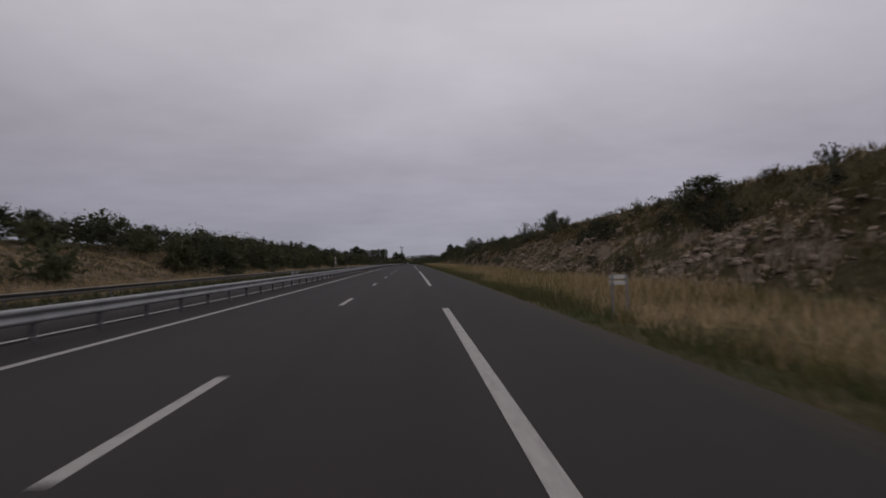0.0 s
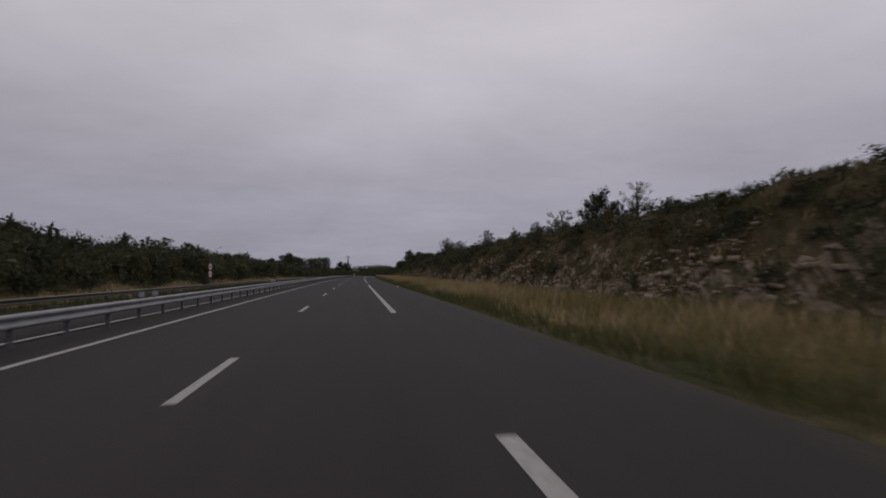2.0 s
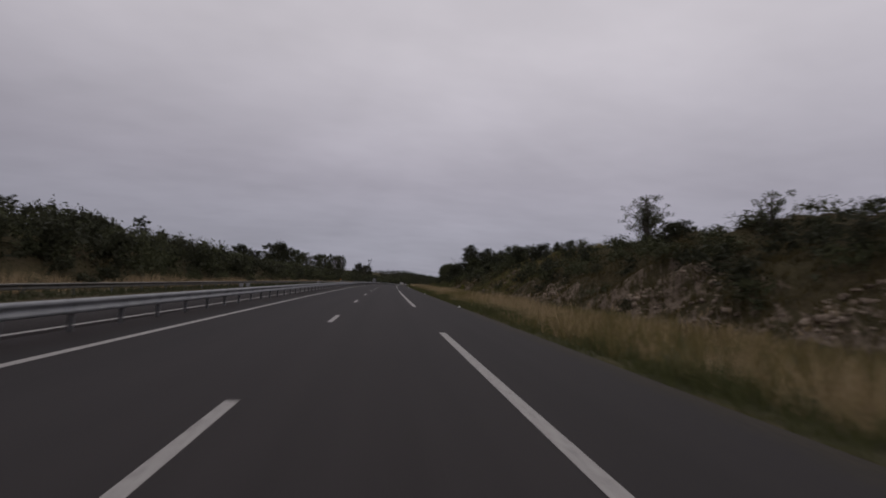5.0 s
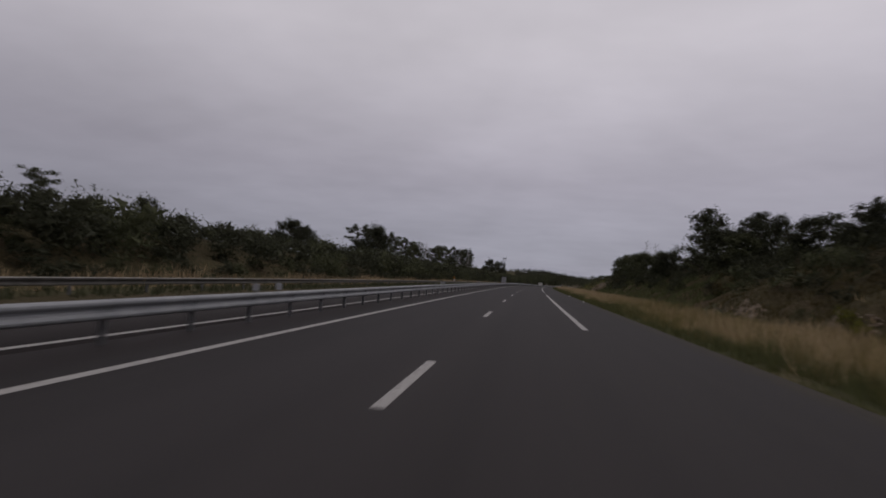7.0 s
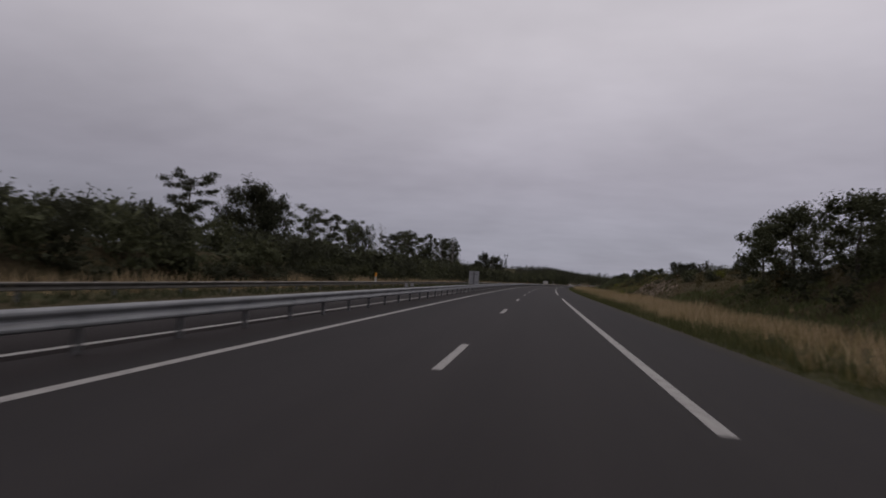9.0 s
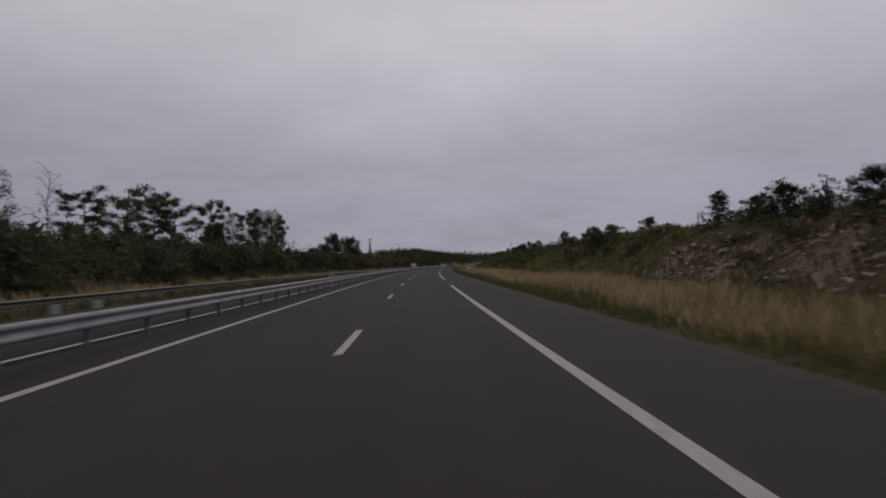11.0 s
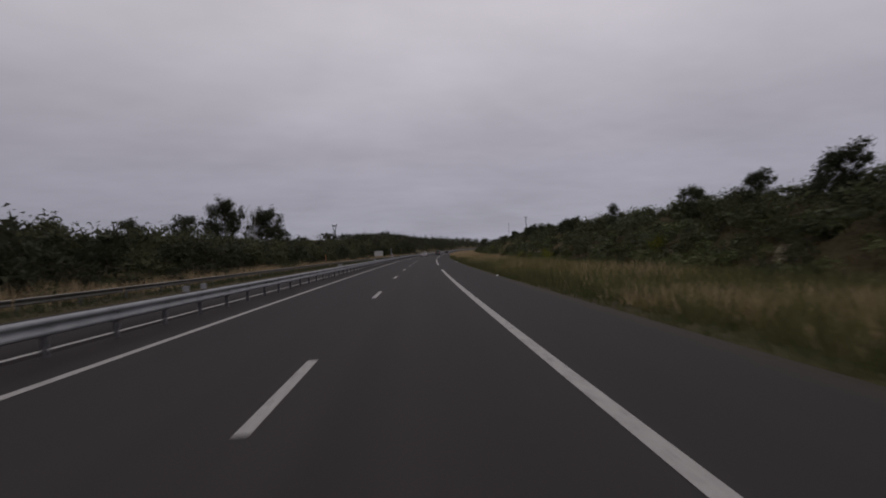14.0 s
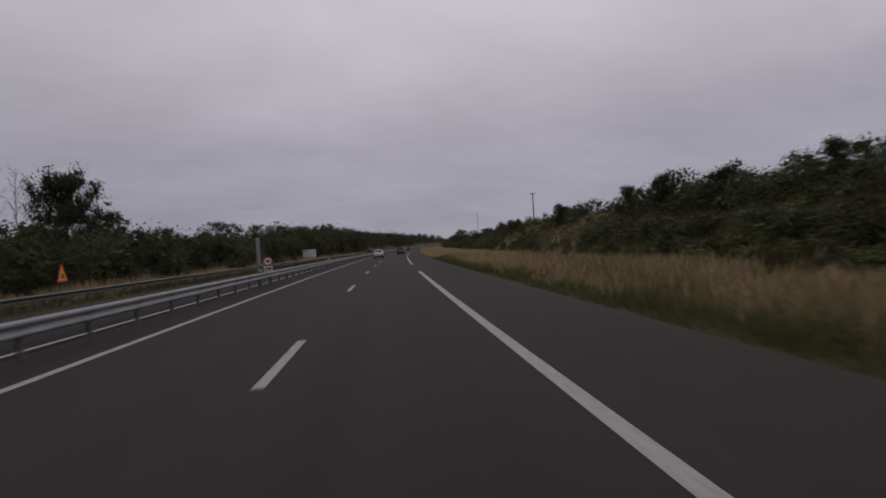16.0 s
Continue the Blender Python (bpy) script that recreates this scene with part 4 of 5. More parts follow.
for s in np.arange(340, 780, 6.0):
    for d0 in (31, 38, 47):
        if s < 385 and d0 < 36:
            continue
        a, d = s + r.uniform(-3, 3), d0 + r.uniform(-3, 3)
        if 385 < a < 440 and d < 44:
            continue
        z = float(land(a, d)) - 0.2
        rows.append((a, d, z, r.uniform(3, 5), r.uniform(1.6, 2.8)))
mass("thicket", "dark thicket on top of the cutting", (91, 92), rows, leaves_dark, 130, 0.125, "thicket", n=8)


rows = []
for s in np.arange(158, 348, 2.3):
    for d0 in (18.0, 20.2, 22.4, 24.6, 27.0, 30.0):
        a, d = s + r.uniform(-1.2, 1.2), d0 + r.uniform(-1.1, 1.1)
        if d0 < 19 and r.uniform() < 0.6 or (a < 200 and r.uniform() < 0.35) or 238 < a < 257 and r.uniform() < 0.93:
            continue
        z = float(land(a, d)) - 0.2
        rows.append((a, d, z, r.uniform(2.0, 3.4), (r.uniform(2.0, 3.0) if d0 > 23 and 247 < a < 300 else r.uniform(0.9, 1.7) if d0 > 23 and a < 285 else r.uniform(1.4, 2.8))))
for s in np.arange(26, 160, 2.2):
    for d0 in (20.8, 22.4, 24.2, 26.2, 28.4):
        if r.uniform() < 0.12 + 0.35 * (d0 < 22) + (0.72 if s < 92 else 0.0):
            continue
        a, d = s + r.uniform(-1.2, 1.2), d0 + r.uniform(-1.0, 1.0)
        rows.append((a, d, float(land(a, d)) - 0.2, r.uniform(1.8, 3.2), r.uniform(0.8, 1.55)))
far_rows, rows = rows, []
for s in np.arange(437, 640, 2.4):
    for d0 in (18.8, 21.0, 23.2, 25.4, 28.5):
        a, d = s + r.uniform(-1.2, 1.2), d0 + r.uniform(-1.1, 1.1)
        if r.uniform() < ((0.85 if d0 < 20 else 0.3 if d0 < 22 else 0.0) if a < 478 else 0.4 if d0 < 20 else 0.05) + ((0.85 if d0 < 22 or a < 449 else 0.1) if a < 452 else (0.3 if d0 < 22 else 0.0) if a < 466 else 0.9 if (574 < a < 586 or 596 < a < 612) and d < 29 else 0.0):
            continue
        z = float(land(a, d)) - 0.2
        h = (r.uniform(2.0, 3.1) if d0 > 22 else r.uniform(1.5, 2.2)) * (0.6 if a < 452 else 1.0)
        top = table(a, (440, 4.0), (448, 4.2), (452, 5.0), (457, 4.9), (462, 4.6), (470, 4.5), (478, 4.8), (486, 5.2), (500, 5.4), (530, 5.9), (560, 7.0)) * r.uniform(0.92, 1.07)
        rows.append((a, d, z, r.uniform(2.2, 3.6), min(h, max(0.7, top - z))))
near_rows, rows = rows, far_rows
for s in np.arange(376, 438, 2.4):
    for d0 in (22.6, 24.2, 26.4, 28.6, 31):
        if d0 < 24 and s > 402:
            continue
        a, d = s + r.uniform(-1.2, 1.2), d0 + r.uniform(-1.0, 1.0)
        rows.append((a, d, float(land(a, d)) - 0.2, r.uniform(1.6, 3.0), (r.uniform(0.4, 0.8) if a > 408 else r.uniform(0.9, 1.7))))
for s in np.arange(413, 440, 1.9):
    for d0 in (20.4, 21.8, 23.2, 24.8):
        if r.uniform() < (0.45 if d0 < 21 else 0.12):
            continue
        a, d = s + r.uniform(-1.0, 1.0), d0 + r.uniform(-0.8, 0.8)
        rows.append((a, d, float(land(a, d)) - 0.2, r.uniform(1.6, 2.8), r.uniform(0.6, 1.3)))
for s in np.arange(640, 900, 4.0):
    for d0 in (19.5, 23, 27, 32):
        a, d = s + r.uniform(-1.8, 1.8), d0 + r.uniform(-1.3, 1.3)
        rows.append((a, d, float(land(a, d)) - 0.2, r.uniform(3, 4.6), r.uniform(1.6, 3.0)))
half = len(rows) // 2
mixed = [rows[i] for i in r.permutation(len(rows))]
mixed_near = [near_rows[i] for i in r.permutation(len(near_rows))]
cut = len(near_rows) // 2
mass("thicket", "tall dark green shrubs crowding the brow of the bank", (111, 112, 113), mixed_near[:cut], leaves_mid, 620, 0.084, "thicket")
mass("thicket", "tall mid-green shrubs crowding the brow of the bank", (114, 115, 116), mixed_near[cut:], leaves_bank, 620, 0.084, "thicket")
low_rows = []
for s in np.arange(470, 640, 1.9):
    for d0 in (16.9, 18.2, 19.6, 21.0):
        a, d = s + r.uniform(-1.0, 1.0), d0 + r.uniform(-0.7, 0.7)
        if r.uniform() < (0.3 if a < 566 else 0.75):
            continue
        low_rows.append((a, d, float(land(a, d)) - 0.15, r.uniform(1.7, 2.9), r.uniform(0.8, 1.6)))
mass("thicket", "lower mid-green bushes at the foot of the bank", (101, 102, 103), low_rows, leaves_low, 300, 0.088, "thicket")
mass("thicket", "dense dark shrubs covering the cutting", (93, 94, 95), mixed[:half], leaves_dark, 340, 0.097, "thicket")
mass("thicket", "mid-green shrubs mixed into the cutting's scrub", (96, 97, 98), mixed[half:], leaves_mid, 340, 0.097, "thicket")


# ---- stones of the cuttings ----
def stone_mesh(seed):
    """An angular broken block."""
    r = np.random.RandomState(seed)
    bm = bmesh.new()
    for c in r.uniform(-0.5, 0.5, (15, 3)) * [1.15, 0.95, 0.7]:
        bm.verts.new(c)
    bmesh.ops.convex_hull(bm, input=bm.verts)
    bmesh.ops.delete(bm, geom=[v for v in bm.verts if not v.link_faces], context="VERTS")
    bmesh.ops.triangulate(bm, faces=bm.faces[:])
    return mesh_of("stone", bm, stone)


stones = [stone_mesh(q) for q in range(5)]
random.seed(9)


def rocky(S, D):
    r = np.random.RandomState(len(S))
    near = -0.3 * np.clip((S - 108) / 14.0, 0, 1) + 0.45 * np.exp(-((S - 68) / 26.0) ** 2) * (D < 21.6) + 0.16 * (19.5 - D) - 1.2 * np.clip((D - 19.5) / 3.0, 0, 1) * (S > 112) - 0.75 * np.clip((S - 212) / 16.0, 0, 1) * np.clip((D - 16.4) / 1.6, 0, 1) + wave(S, D, 26, 8) + 0.5 * wave(S, D, 8, 9) + r.uniform(-0.3, 0.3, len(S))
    later = 1.15 * np.exp(-((S - 395) / 12.0) ** 2 - ((D - 20.2) / 2.4) ** 2) - 0.62 + 0.3 * wave(S, D, 4, 9) + r.uniform(-0.55, 0.55, len(S))
    return np.where(S < 345, near, later) > 0.12


S, D = strewn(33, 540, 30, 280, 15.6, 23.5, rocky)
S2, D2 = strewn(34, 260, 380, 640, 17.2, 22.5, rocky)
for s, d in list(zip(S, D))[:215] + list(zip(S2, D2))[:45]:
    ob = new("stone", random.choice(stones))
    q = random.uniform(0.14, 0.33) * (1.0 if s < 345 else 0.8)
    ob.matrix_basis = stand(s, d, float(land(s, d)) + 0.02, random.uniform(0, 360)) @ pose(0, 0, 0, random.uniform(-30, 30), random.uniform(-30, 30)) @ Matrix.Diagonal((q * random.uniform(0.7, 1.4), q, q * 0.9, 1))
    tagged(ob, "pale weathered limestone block in the cutting", "stone", "stones of the cutting")
r = np.random.RandomState(35)
S, D = strewn(36, 19000, 25, 282, 15.2, 23.5, rocky)
S2, D2 = strewn(37, 5200, 374, 440, 17.4, 24.5, rocky)
S, D = np.concatenate([S, S2]), np.concatenate([D, D2])
cube_v = np.array([(x, y, z) for x in (-0.5, 0.5) for y in (-0.5, 0.5) for z in (-0.5, 0.5)])
cube_f = np.array([(0, 1, 3, 2), (4, 6, 7, 5), (0, 4, 5, 1), (2, 3, 7, 6), (0, 2, 6, 4), (1, 5, 7, 3)])
n = len(S)
P = at(S, D, land(S, D))
size = (r.uniform(0.04, 0.13, (n, 1, 1)) + 0.22 * r.uniform(0, 1, (n, 1, 1)) ** 5) * r.uniform(0.6, 1.5, (n, 1, 3)) * [1.2, 1.0, 0.7]
V = (cube_v[None] + r.uniform(-0.22, 0.22, (n, 8, 3))) * size
a, b = r.uniform(0, 6.283, (n, 1)), r.uniform(-0.6, 0.6, (n, 1))
y, z = V[:, :, 1] * np.cos(b) - V[:, :, 2] * np.sin(b), V[:, :, 1] * np.sin(b) + V[:, :, 2] * np.cos(b)
V = np.stack([V[:, :, 0] * np.cos(a) - y * np.sin(a), V[:, :, 0] * np.sin(a) + y * np.cos(a), z], 2)
V = (V + P[:, None]).reshape(-1, 3)
F = (cube_f[None] + (np.arange(n) * 8)[:, None, None]).reshape(-1, 4)
tagged(new("rubble", mesh_from("rubble", V, F, stone)), "pale broken limestone rubble on the cutting face", "rubble", kind="stuff")


# ---- grass ----
def blades(name, label, S, D, height, width, mat, seed, lean=0.3, clump=5):
    r = np.random.RandomState(seed)
    S, D = np.repeat(S, clump), np.repeat(D, clump)
    n = len(S)
    S, D = S + r.normal(0, 0.09, n), D + r.normal(0, 0.09, n)
    P = at(S, D, land(S, D) - 0.03)
    h = (height(S, D) if callable(height) else height) * r.uniform(0.55, 1.2, n)
    a = r.uniform(0, 6.283, n)
    side = np.stack([np.cos(a), np.sin(a), 0 * a], 1) * (width * r.uniform(0.6, 1.4, n))[:, None]
    tip = P + np.stack([r.normal(0, lean, n) * h, r.normal(0, lean, n) * h, h], 1)
    V = np.stack([P - side, P + side, tip], 1).reshape(-1, 3)
    F = np.arange(3 * n).reshape(-1, 3)
    return tagged(new(name, mesh_from(name, V, F, mat)), label, "grass", kind="stuff")


def tall_here(S, D):
    return (0.80 + 0.22 * wave(S, D, 18, 12)) * np.interp(D, [7.0, 8.4, 13, 15], [0.55, 1.0, 1.0, 0.7])


S, D = strewn(41, 34000, 0, 590, 7.3, 14.6, lambda s, d: (wave(s, d, 7, 14) > -0.75) & (np.random.RandomState(5).uniform(0, 1, len(s)) < np.interp(d, [7.3, 8.2, 15], [0.6, 1.0, 0.75]) * np.clip(0.50 + 0.75 * wave(s, d, 16, 17) + np.interp(s, [45, 80, 285, 298, 362, 380, 393, 404, 450, 466], [0.4, 0, 0, 0.6, 0.6, 0, 0, 0.6, 0.6, 0]) + np.interp(s, [520, 540], [0, 0.35]), 0.08, 1) * np.interp(s, [470, 500, 520, 536], [1.0, 0.4, 0.5, 1.0])))
blades("dry_grass", "tall dry golden grass on the verge", S, D, tall_here, 0.019, straw, 42)
blades("tawny_grass", "tall yellowish-olive grass filling the verge", *strewn(70, 30000, 0, 590, 7.1, 15.2, lambda s, d: (wave(s, d, 16, 17) < 0.7) & ((s < 292) | ((s > 366) & (s < 401)) | (s > 454) | (wave(s, d, 3, 29) > 0.45))), lambda s, d: 0.92 * tall_here(s, d), 0.015, tawny_blades, 71)
S, D = strewn(43, 28000, 0, 590, 6.16, 8.0, lambda s, d: (d > 6.42) | (wave(s, d, 1.3, 26) > 0.25))
blades("green_grass", "tall green grass mixed into the dry verge", *strewn(60, 6000, 0, 600, 8.0, 14.8, lambda s, d: wave(s, d, 11, 21) > -0.2), 0.72, 0.013, green_blades, 61)
blades("green_grass", "tall green grass thick in the verge", *strewn(62, 4200, 470, 534, 7.2, 15.6), 0.75, 0.015, green_blades, 63, clump=5)
blades("green_grass", "short green grass along the shoulder's edge", S, D, lambda s, d: np.interp(d, [6.2, 6.7, 7.4, 9], [0.05, 0.26, 0.46, 0.5]) * (1 + 0.4 * wave(s, d, 5, 16)), 0.012, green_blades, 44)
S, D = strewn(45, 11000, 585, 800, 6.8, 15)
blades("dry_grass", "dry golden verge grass further along", S, D, 0.75, 0.035, straw, 46, clump=4)
S, D = strewn(47, 11000, 20, 760, -22.4, -18.6)
blades("dry_grass", "dry tawny grass below the far wood", S, D, lambda s, d: (0.66 + 0.2 * wave(s, d, 14, 18)) * np.interp(-d, [18.6, 19.8, 22.4], [0.8, 1.3, 1.5]), 0.03, straw, 48, clump=4)
S, D = strewn(49, 9500, 20, 760, -18.6, -13.0)
blades("green_grass", "dull green grass beside the far carriageway", S, D, lambda s, d: np.interp(-d, [13.0, 14.5, 16.0, 18.6], [0.12, 0.25, 0.52, 0.55]), 0.03, leaves_mid, 50, clump=5)
S, D = strewn(51, 13000, 20, 640, 14.2, 31, lambda s, d: (s < 44) | (s > 104) | (d < 16) | (d > 21))
blades("hill_grass", "rough olive grass on the cutting", S, D, 0.42, 0.03, leaves_olive, 52, clump=5)
blades("hill_grass", "rough brown and olive tufts among the stones", *strewn(72, 12000, 40, 285, 15.4, 24, lambda s, d: (s > 104) | (d > 21.6) | (wave(s, d, 3.5, 31) > 0.55)), 0.38, 0.026, leaves_olive, 73, clump=5)
blades("hill_grass", "smooth tawny grass on the open slope", *strewn(76, 2600, 234, 260, 15.6, 30), 0.45, 0.03, tawny_blades, 77, clump=5)
blades("hill_grass", "olive grass on the open slope", *strewn(78, 3200, 232, 262, 15.6, 30), 0.42, 0.03, leaves_low, 79, clump=5)
blades("hill_grass", "dark olive grass at the foot of the trees", *strewn(80, 4200, 288, 372, 14.3, 19.5), 0.5, 0.03, leaves_low, 81, clump=5)
S, D = strewn(53, 6500, 20, 640, 14.0, 34, lambda s, d: (d < 16.8) | ((s > 378) & (s < 455) & (wave(s, d, 8, 25) > 0.2)))
blades("hill_grass", "dry tufts on the cutting", S, D, 0.40, 0.025, straw, 54, clump=4)
S, D = strewn(55, 2600, 20, 110, -31, -22.5)
blades("hill_grass", "dry brown grass on the far bank", S, D, 0.45, 0.03, straw, 56, clump=4)
blades("hill_grass", "rough brown and olive grass on the grassy brow", *strewn(64, 6500, 24, 112, 16.5, 36, lambda s, d: (d > 20.6 + wave(s, d, 6, 32)) | (s < 42)), 0.5, 0.03, leaves_olive, 65, clump=4)
blades("hill_grass", "pale dry grass tufts on the grassy brow", *strewn(66, 2600, 24, 112, 17.5, 36, lambda s, d: wave(s, d, 9, 28) > 0.0), 0.55, 0.022, straw, 67, clump=4)
blades("hill_grass", "dry grass on the open slope below the overhead line", *strewn(68, 5200, 545, 720, 14.4, 26, lambda s, d: (d < 18.5) | ((s > 572) & (s < 614))), 0.55, 0.03, straw, 69, clump=4)
S, D = strewn(57, 4200, 406, 476, 15.5, 27)
blades("hill_grass", "dense olive grass on the gentler slope", S, D, 0.5, 0.03, tawny_blades, 58, clump=5)
blades("hill_grass", "dark olive tufts on the gentler slope", *strewn(74, 6200, 406, 480, 15.0, 27), 0.5, 0.03, leaves_low, 75, clump=5)


# ---- signs, poles, pylon ----
def disc_mesh(name, radius, depth, mat, sides=28):
    bm = bmesh.new()
    bmesh.ops.create_cone(bm, cap_ends=True, segments=sides, radius1=radius, radius2=radius, depth=depth, matrix=pose(0, 0, 0, 90))
    return mesh_of(name, bm, mat)


def tri_mesh(name, wide, tall, depth, mat):
    bm = bmesh.new()
    front = [bm.verts.new((x, -depth / 2, z)) for x, z in ((-wide / 2, 0), (wide / 2, 0), (0.03, tall), (-0.03, tall))]
    back = [bm.verts.new((v.co.x, depth / 2, v.co.z)) for v in front]
    bm.faces.new(front)
    bm.faces.new(list(reversed(back)))
    for k in range(4):
        bm.faces.new((front[k], front[(k + 1) % 4], back[(k + 1) % 4], back[k]))
    return mesh_of(name, bm, mat)


def sign(s, d, label, turned=0.0, z=None):
    ob = tagged(new("road_sign"), label, "road sign")
    ob.matrix_basis = stand(s, d, z, turned)
    return ob


post = sign(161.2, -19.3, "two stacked round red-rimmed road signs on one post", 80)
part("post", boxed("post", post_steel, -0.04, 0.04, -0.04, 0.04, -0.2, 3.75, bevel=0.005), post)
for z in (3.15, 2.05):
    plate = part("plate", disc_mesh("plate", 0.52, 0.03, sign_red), post, "round plate with a red rim", pose(0, -0.06, z))
    part("face", disc_mesh("face", 0.43, 0.012, sign_white), plate, "white inner face", pose(0, -0.022, 0))
    part("mark", boxed("mark", sign_black, -0.14, 0.14, -0.036, -0.03, -0.17, -0.11, bevel=0.002), plate, "dark unreadable pictogram")
    part("mark", boxed("mark", sign_black, -0.22, 0.22, -0.036, -0.03, -0.05, 0.11, bevel=0.002), plate, "dark unreadable pictogram")

post = sign(561, -19.0, "orange triangular roadworks warning sign on a short post", 97)
part("post", boxed("post", post_steel, -0.035, 0.035, -0.03, 0.03, -0.2, 1.6, bevel=0.005), post)
plate = part("plate", tri_mesh("plate", 1.15, 1.1, 0.03, sign_red), post, "triangular plate with a red rim", pose(0, -0.05, 1.2))
part("face", tri_mesh("face", 0.98, 0.93, 0.012, sign_orange), plate, "orange inner face", pose(0, -0.022, 0.06))
part("mark", boxed("mark", sign_black, -0.13, 0.13, -0.036, -0.03, 0.2, 0.5, bevel=0.002), plate, "black unreadable pictogram")

post = sign(554.0, -5.05, "narrow grey panel turned edge-on, on a post over the median barrier", 86, 0.0)
part("post", boxed("post", post_steel, -0.04, 0.04, -0.04, 0.04, 0.0, 2.45, bevel=0.005), post)
part("panel", boxed("panel", sign_grey, -0.24, 0.24, -0.085, -0.045, 1.15, 2.55, bevel=0.008), post, "grey panel seen edge on")
for z in (1.35, 2.3):
    part("bracket", boxed("bracket", post_steel, -0.2, 0.2, -0.045, -0.025, z - 0.03, z + 0.03, bevel=0.003), post)
post = sign(556.0, -5.05, "small round red-rimmed sign above a white plate on the median", 4, 0.0)
part("post", boxed("post", post_steel, -0.03, 0.03, -0.03, 0.03, 0.0, 1.45, bevel=0.004), post)
plate = part("plate", disc_mesh("plate", 0.25, 0.025, sign_red), post, "round plate with a red rim", pose(0, -0.045, 1.30))
part("face", disc_mesh("face", 0.19, 0.012, sign_white), plate, "white inner face", pose(0, -0.018, 0))
part("mark", boxed("mark", sign_black, -0.09, 0.09, -0.030, -0.024, -0.06, 0.06, bevel=0.002), plate, "dark unreadable number")
small = part("plate", boxed("plate", sign_white, -0.22, 0.22, -0.06, -0.035, 0.73, 1.03, bevel=0.008), post, "white square plate")
for x in (-0.15, 0.02):
    part("bar", boxed("bar", sign_black, x, x + 0.13, -0.068, -0.06, 0.80, 0.96, bevel=0.002), small)

board = tagged(new("information_board"), "large plain white board with a grey frame beside the far carriageway", "board")
board.matrix_basis = stand(662, -24.2, None, 3)
part("panel", boxed("panel", sign_white, -1.78, 1.78, -0.03, 0.03, 0.42, 2.62, bevel=0.01), board)
for x0, x1, z0, z1 in ((-1.86, -1.78, 0.34, 2.70), (1.78, 1.86, 0.34, 2.70), (-1.78, 1.78, 0.34, 0.42), (-1.78, 1.78, 2.62, 2.70)):
    part("frame_bar", boxed("frame_bar", sign_grey, x0, x1, -0.05, 0.05, z0, z1, bevel=0.008), board)
for x in (-1.2, 0.0, 1.2):
    part("post", boxed("post", post_steel, x - 0.05, x + 0.05, 0.05, 0.15, -0.4, 2.5, bevel=0.006), board)
for z in (0.95, 1.55, 2.1):
    part("seam", boxed("seam", sign_grey, -1.77, 1.77, -0.036, -0.03, z - 0.012, z + 0.012, bevel=0.001), board)

for s0, d0, board_z, half in ((36.25, 7.8, 0.88, 0.24), (436.1, 7.5, 0.80, 0.24)):
    bench = tagged(new("marker_board"), "small low white marker board in the verge grass", "marker board")
    bench.matrix_basis = stand(s0, d0, None, 0)
    for k in (0.0, 0.15):
        part("board", boxed("board", sign_white, -half, half, -0.02, 0.02, board_z + k, board_z + 0.10 + k, bevel=0.005), bench)
    for x in (-0.8 * half, 0.8 * half):
        part("leg", boxed("leg", sign_grey, x - 0.03, x + 0.03, -0.05, -0.02, -0.2, board_z + 0.25, bevel=0.004), bench)

plate_mesh = boxed("reflector_plate", panel_back, -0.085, 0.085, -0.015, 0.015, 0.0, 0.17, bevel=0.006)
stem_mesh = boxed("stem", post_steel, -0.012, 0.012, -0.02, 0.02, -0.05, 0.06, bevel=0.002)
for s in [29.5 + 25.0 * k + g for k in range(24) for g in (0.0, 1.1)]:
    ob = tagged(new("reflector"), "small pale grey reflector plate on top of the median barrier", "reflector", "reflectors on the barrier")
    ob.matrix_basis = stand(s, -5.05, 0.715, 0)
    part("plate", plate_mesh, ob, "", pose(0, 0, 0.05))
    part("stem", stem_mesh, ob)

marker_post = boxed("body", sign_white, -0.09, 0.09, -0.05, 0.05, -0.1, 1.5, bevel=0.02)
marker_cap = boxed("cap", sign_orange, -0.095, 0.095, -0.055, 0.055, 1.25, 1.7, bevel=0.02)
for s in (360.8,):
    ob = tagged(new("marker_post"), "slim white verge marker post with an orange head", "marker post", "verge marker posts")
    ob.matrix_basis = stand(s, -18.2)
    part("body", marker_post, ob), part("cap", marker_cap, ob, "orange head")


def utility_pole(s, d, top, arm, label):
    z = float(land(s, d)) - 0.3
    ob = tagged(new("utility_pole"), label, "utility pole", "overhead line poles")
    ob.matrix_basis = stand(s, d, z, 20)
    h = top - z
    part("pole", mesh_from("pole", *tube_arrays([(0, 0, 0), (0, 0, h * 0.5), (0, 0, h)], [0.17, 0.15, 0.11], 10), pole_wood), ob)
    if arm:
        part("crossarm", boxed("crossarm", pole_wood, -arm, arm, -0.07, 0.07, h - 0.35, h - 0.2), ob)
        for x in (-arm + 0.1, 0.0, arm - 0.1):
            part("insulator", mesh_from("insulator", *tube_arrays([(x, 0, h - 0.2), (x, 0, h - 0.1), (x, 0, h + 0.08)], [0.03, 0.06, 0.04], 8), sign_grey), ob)


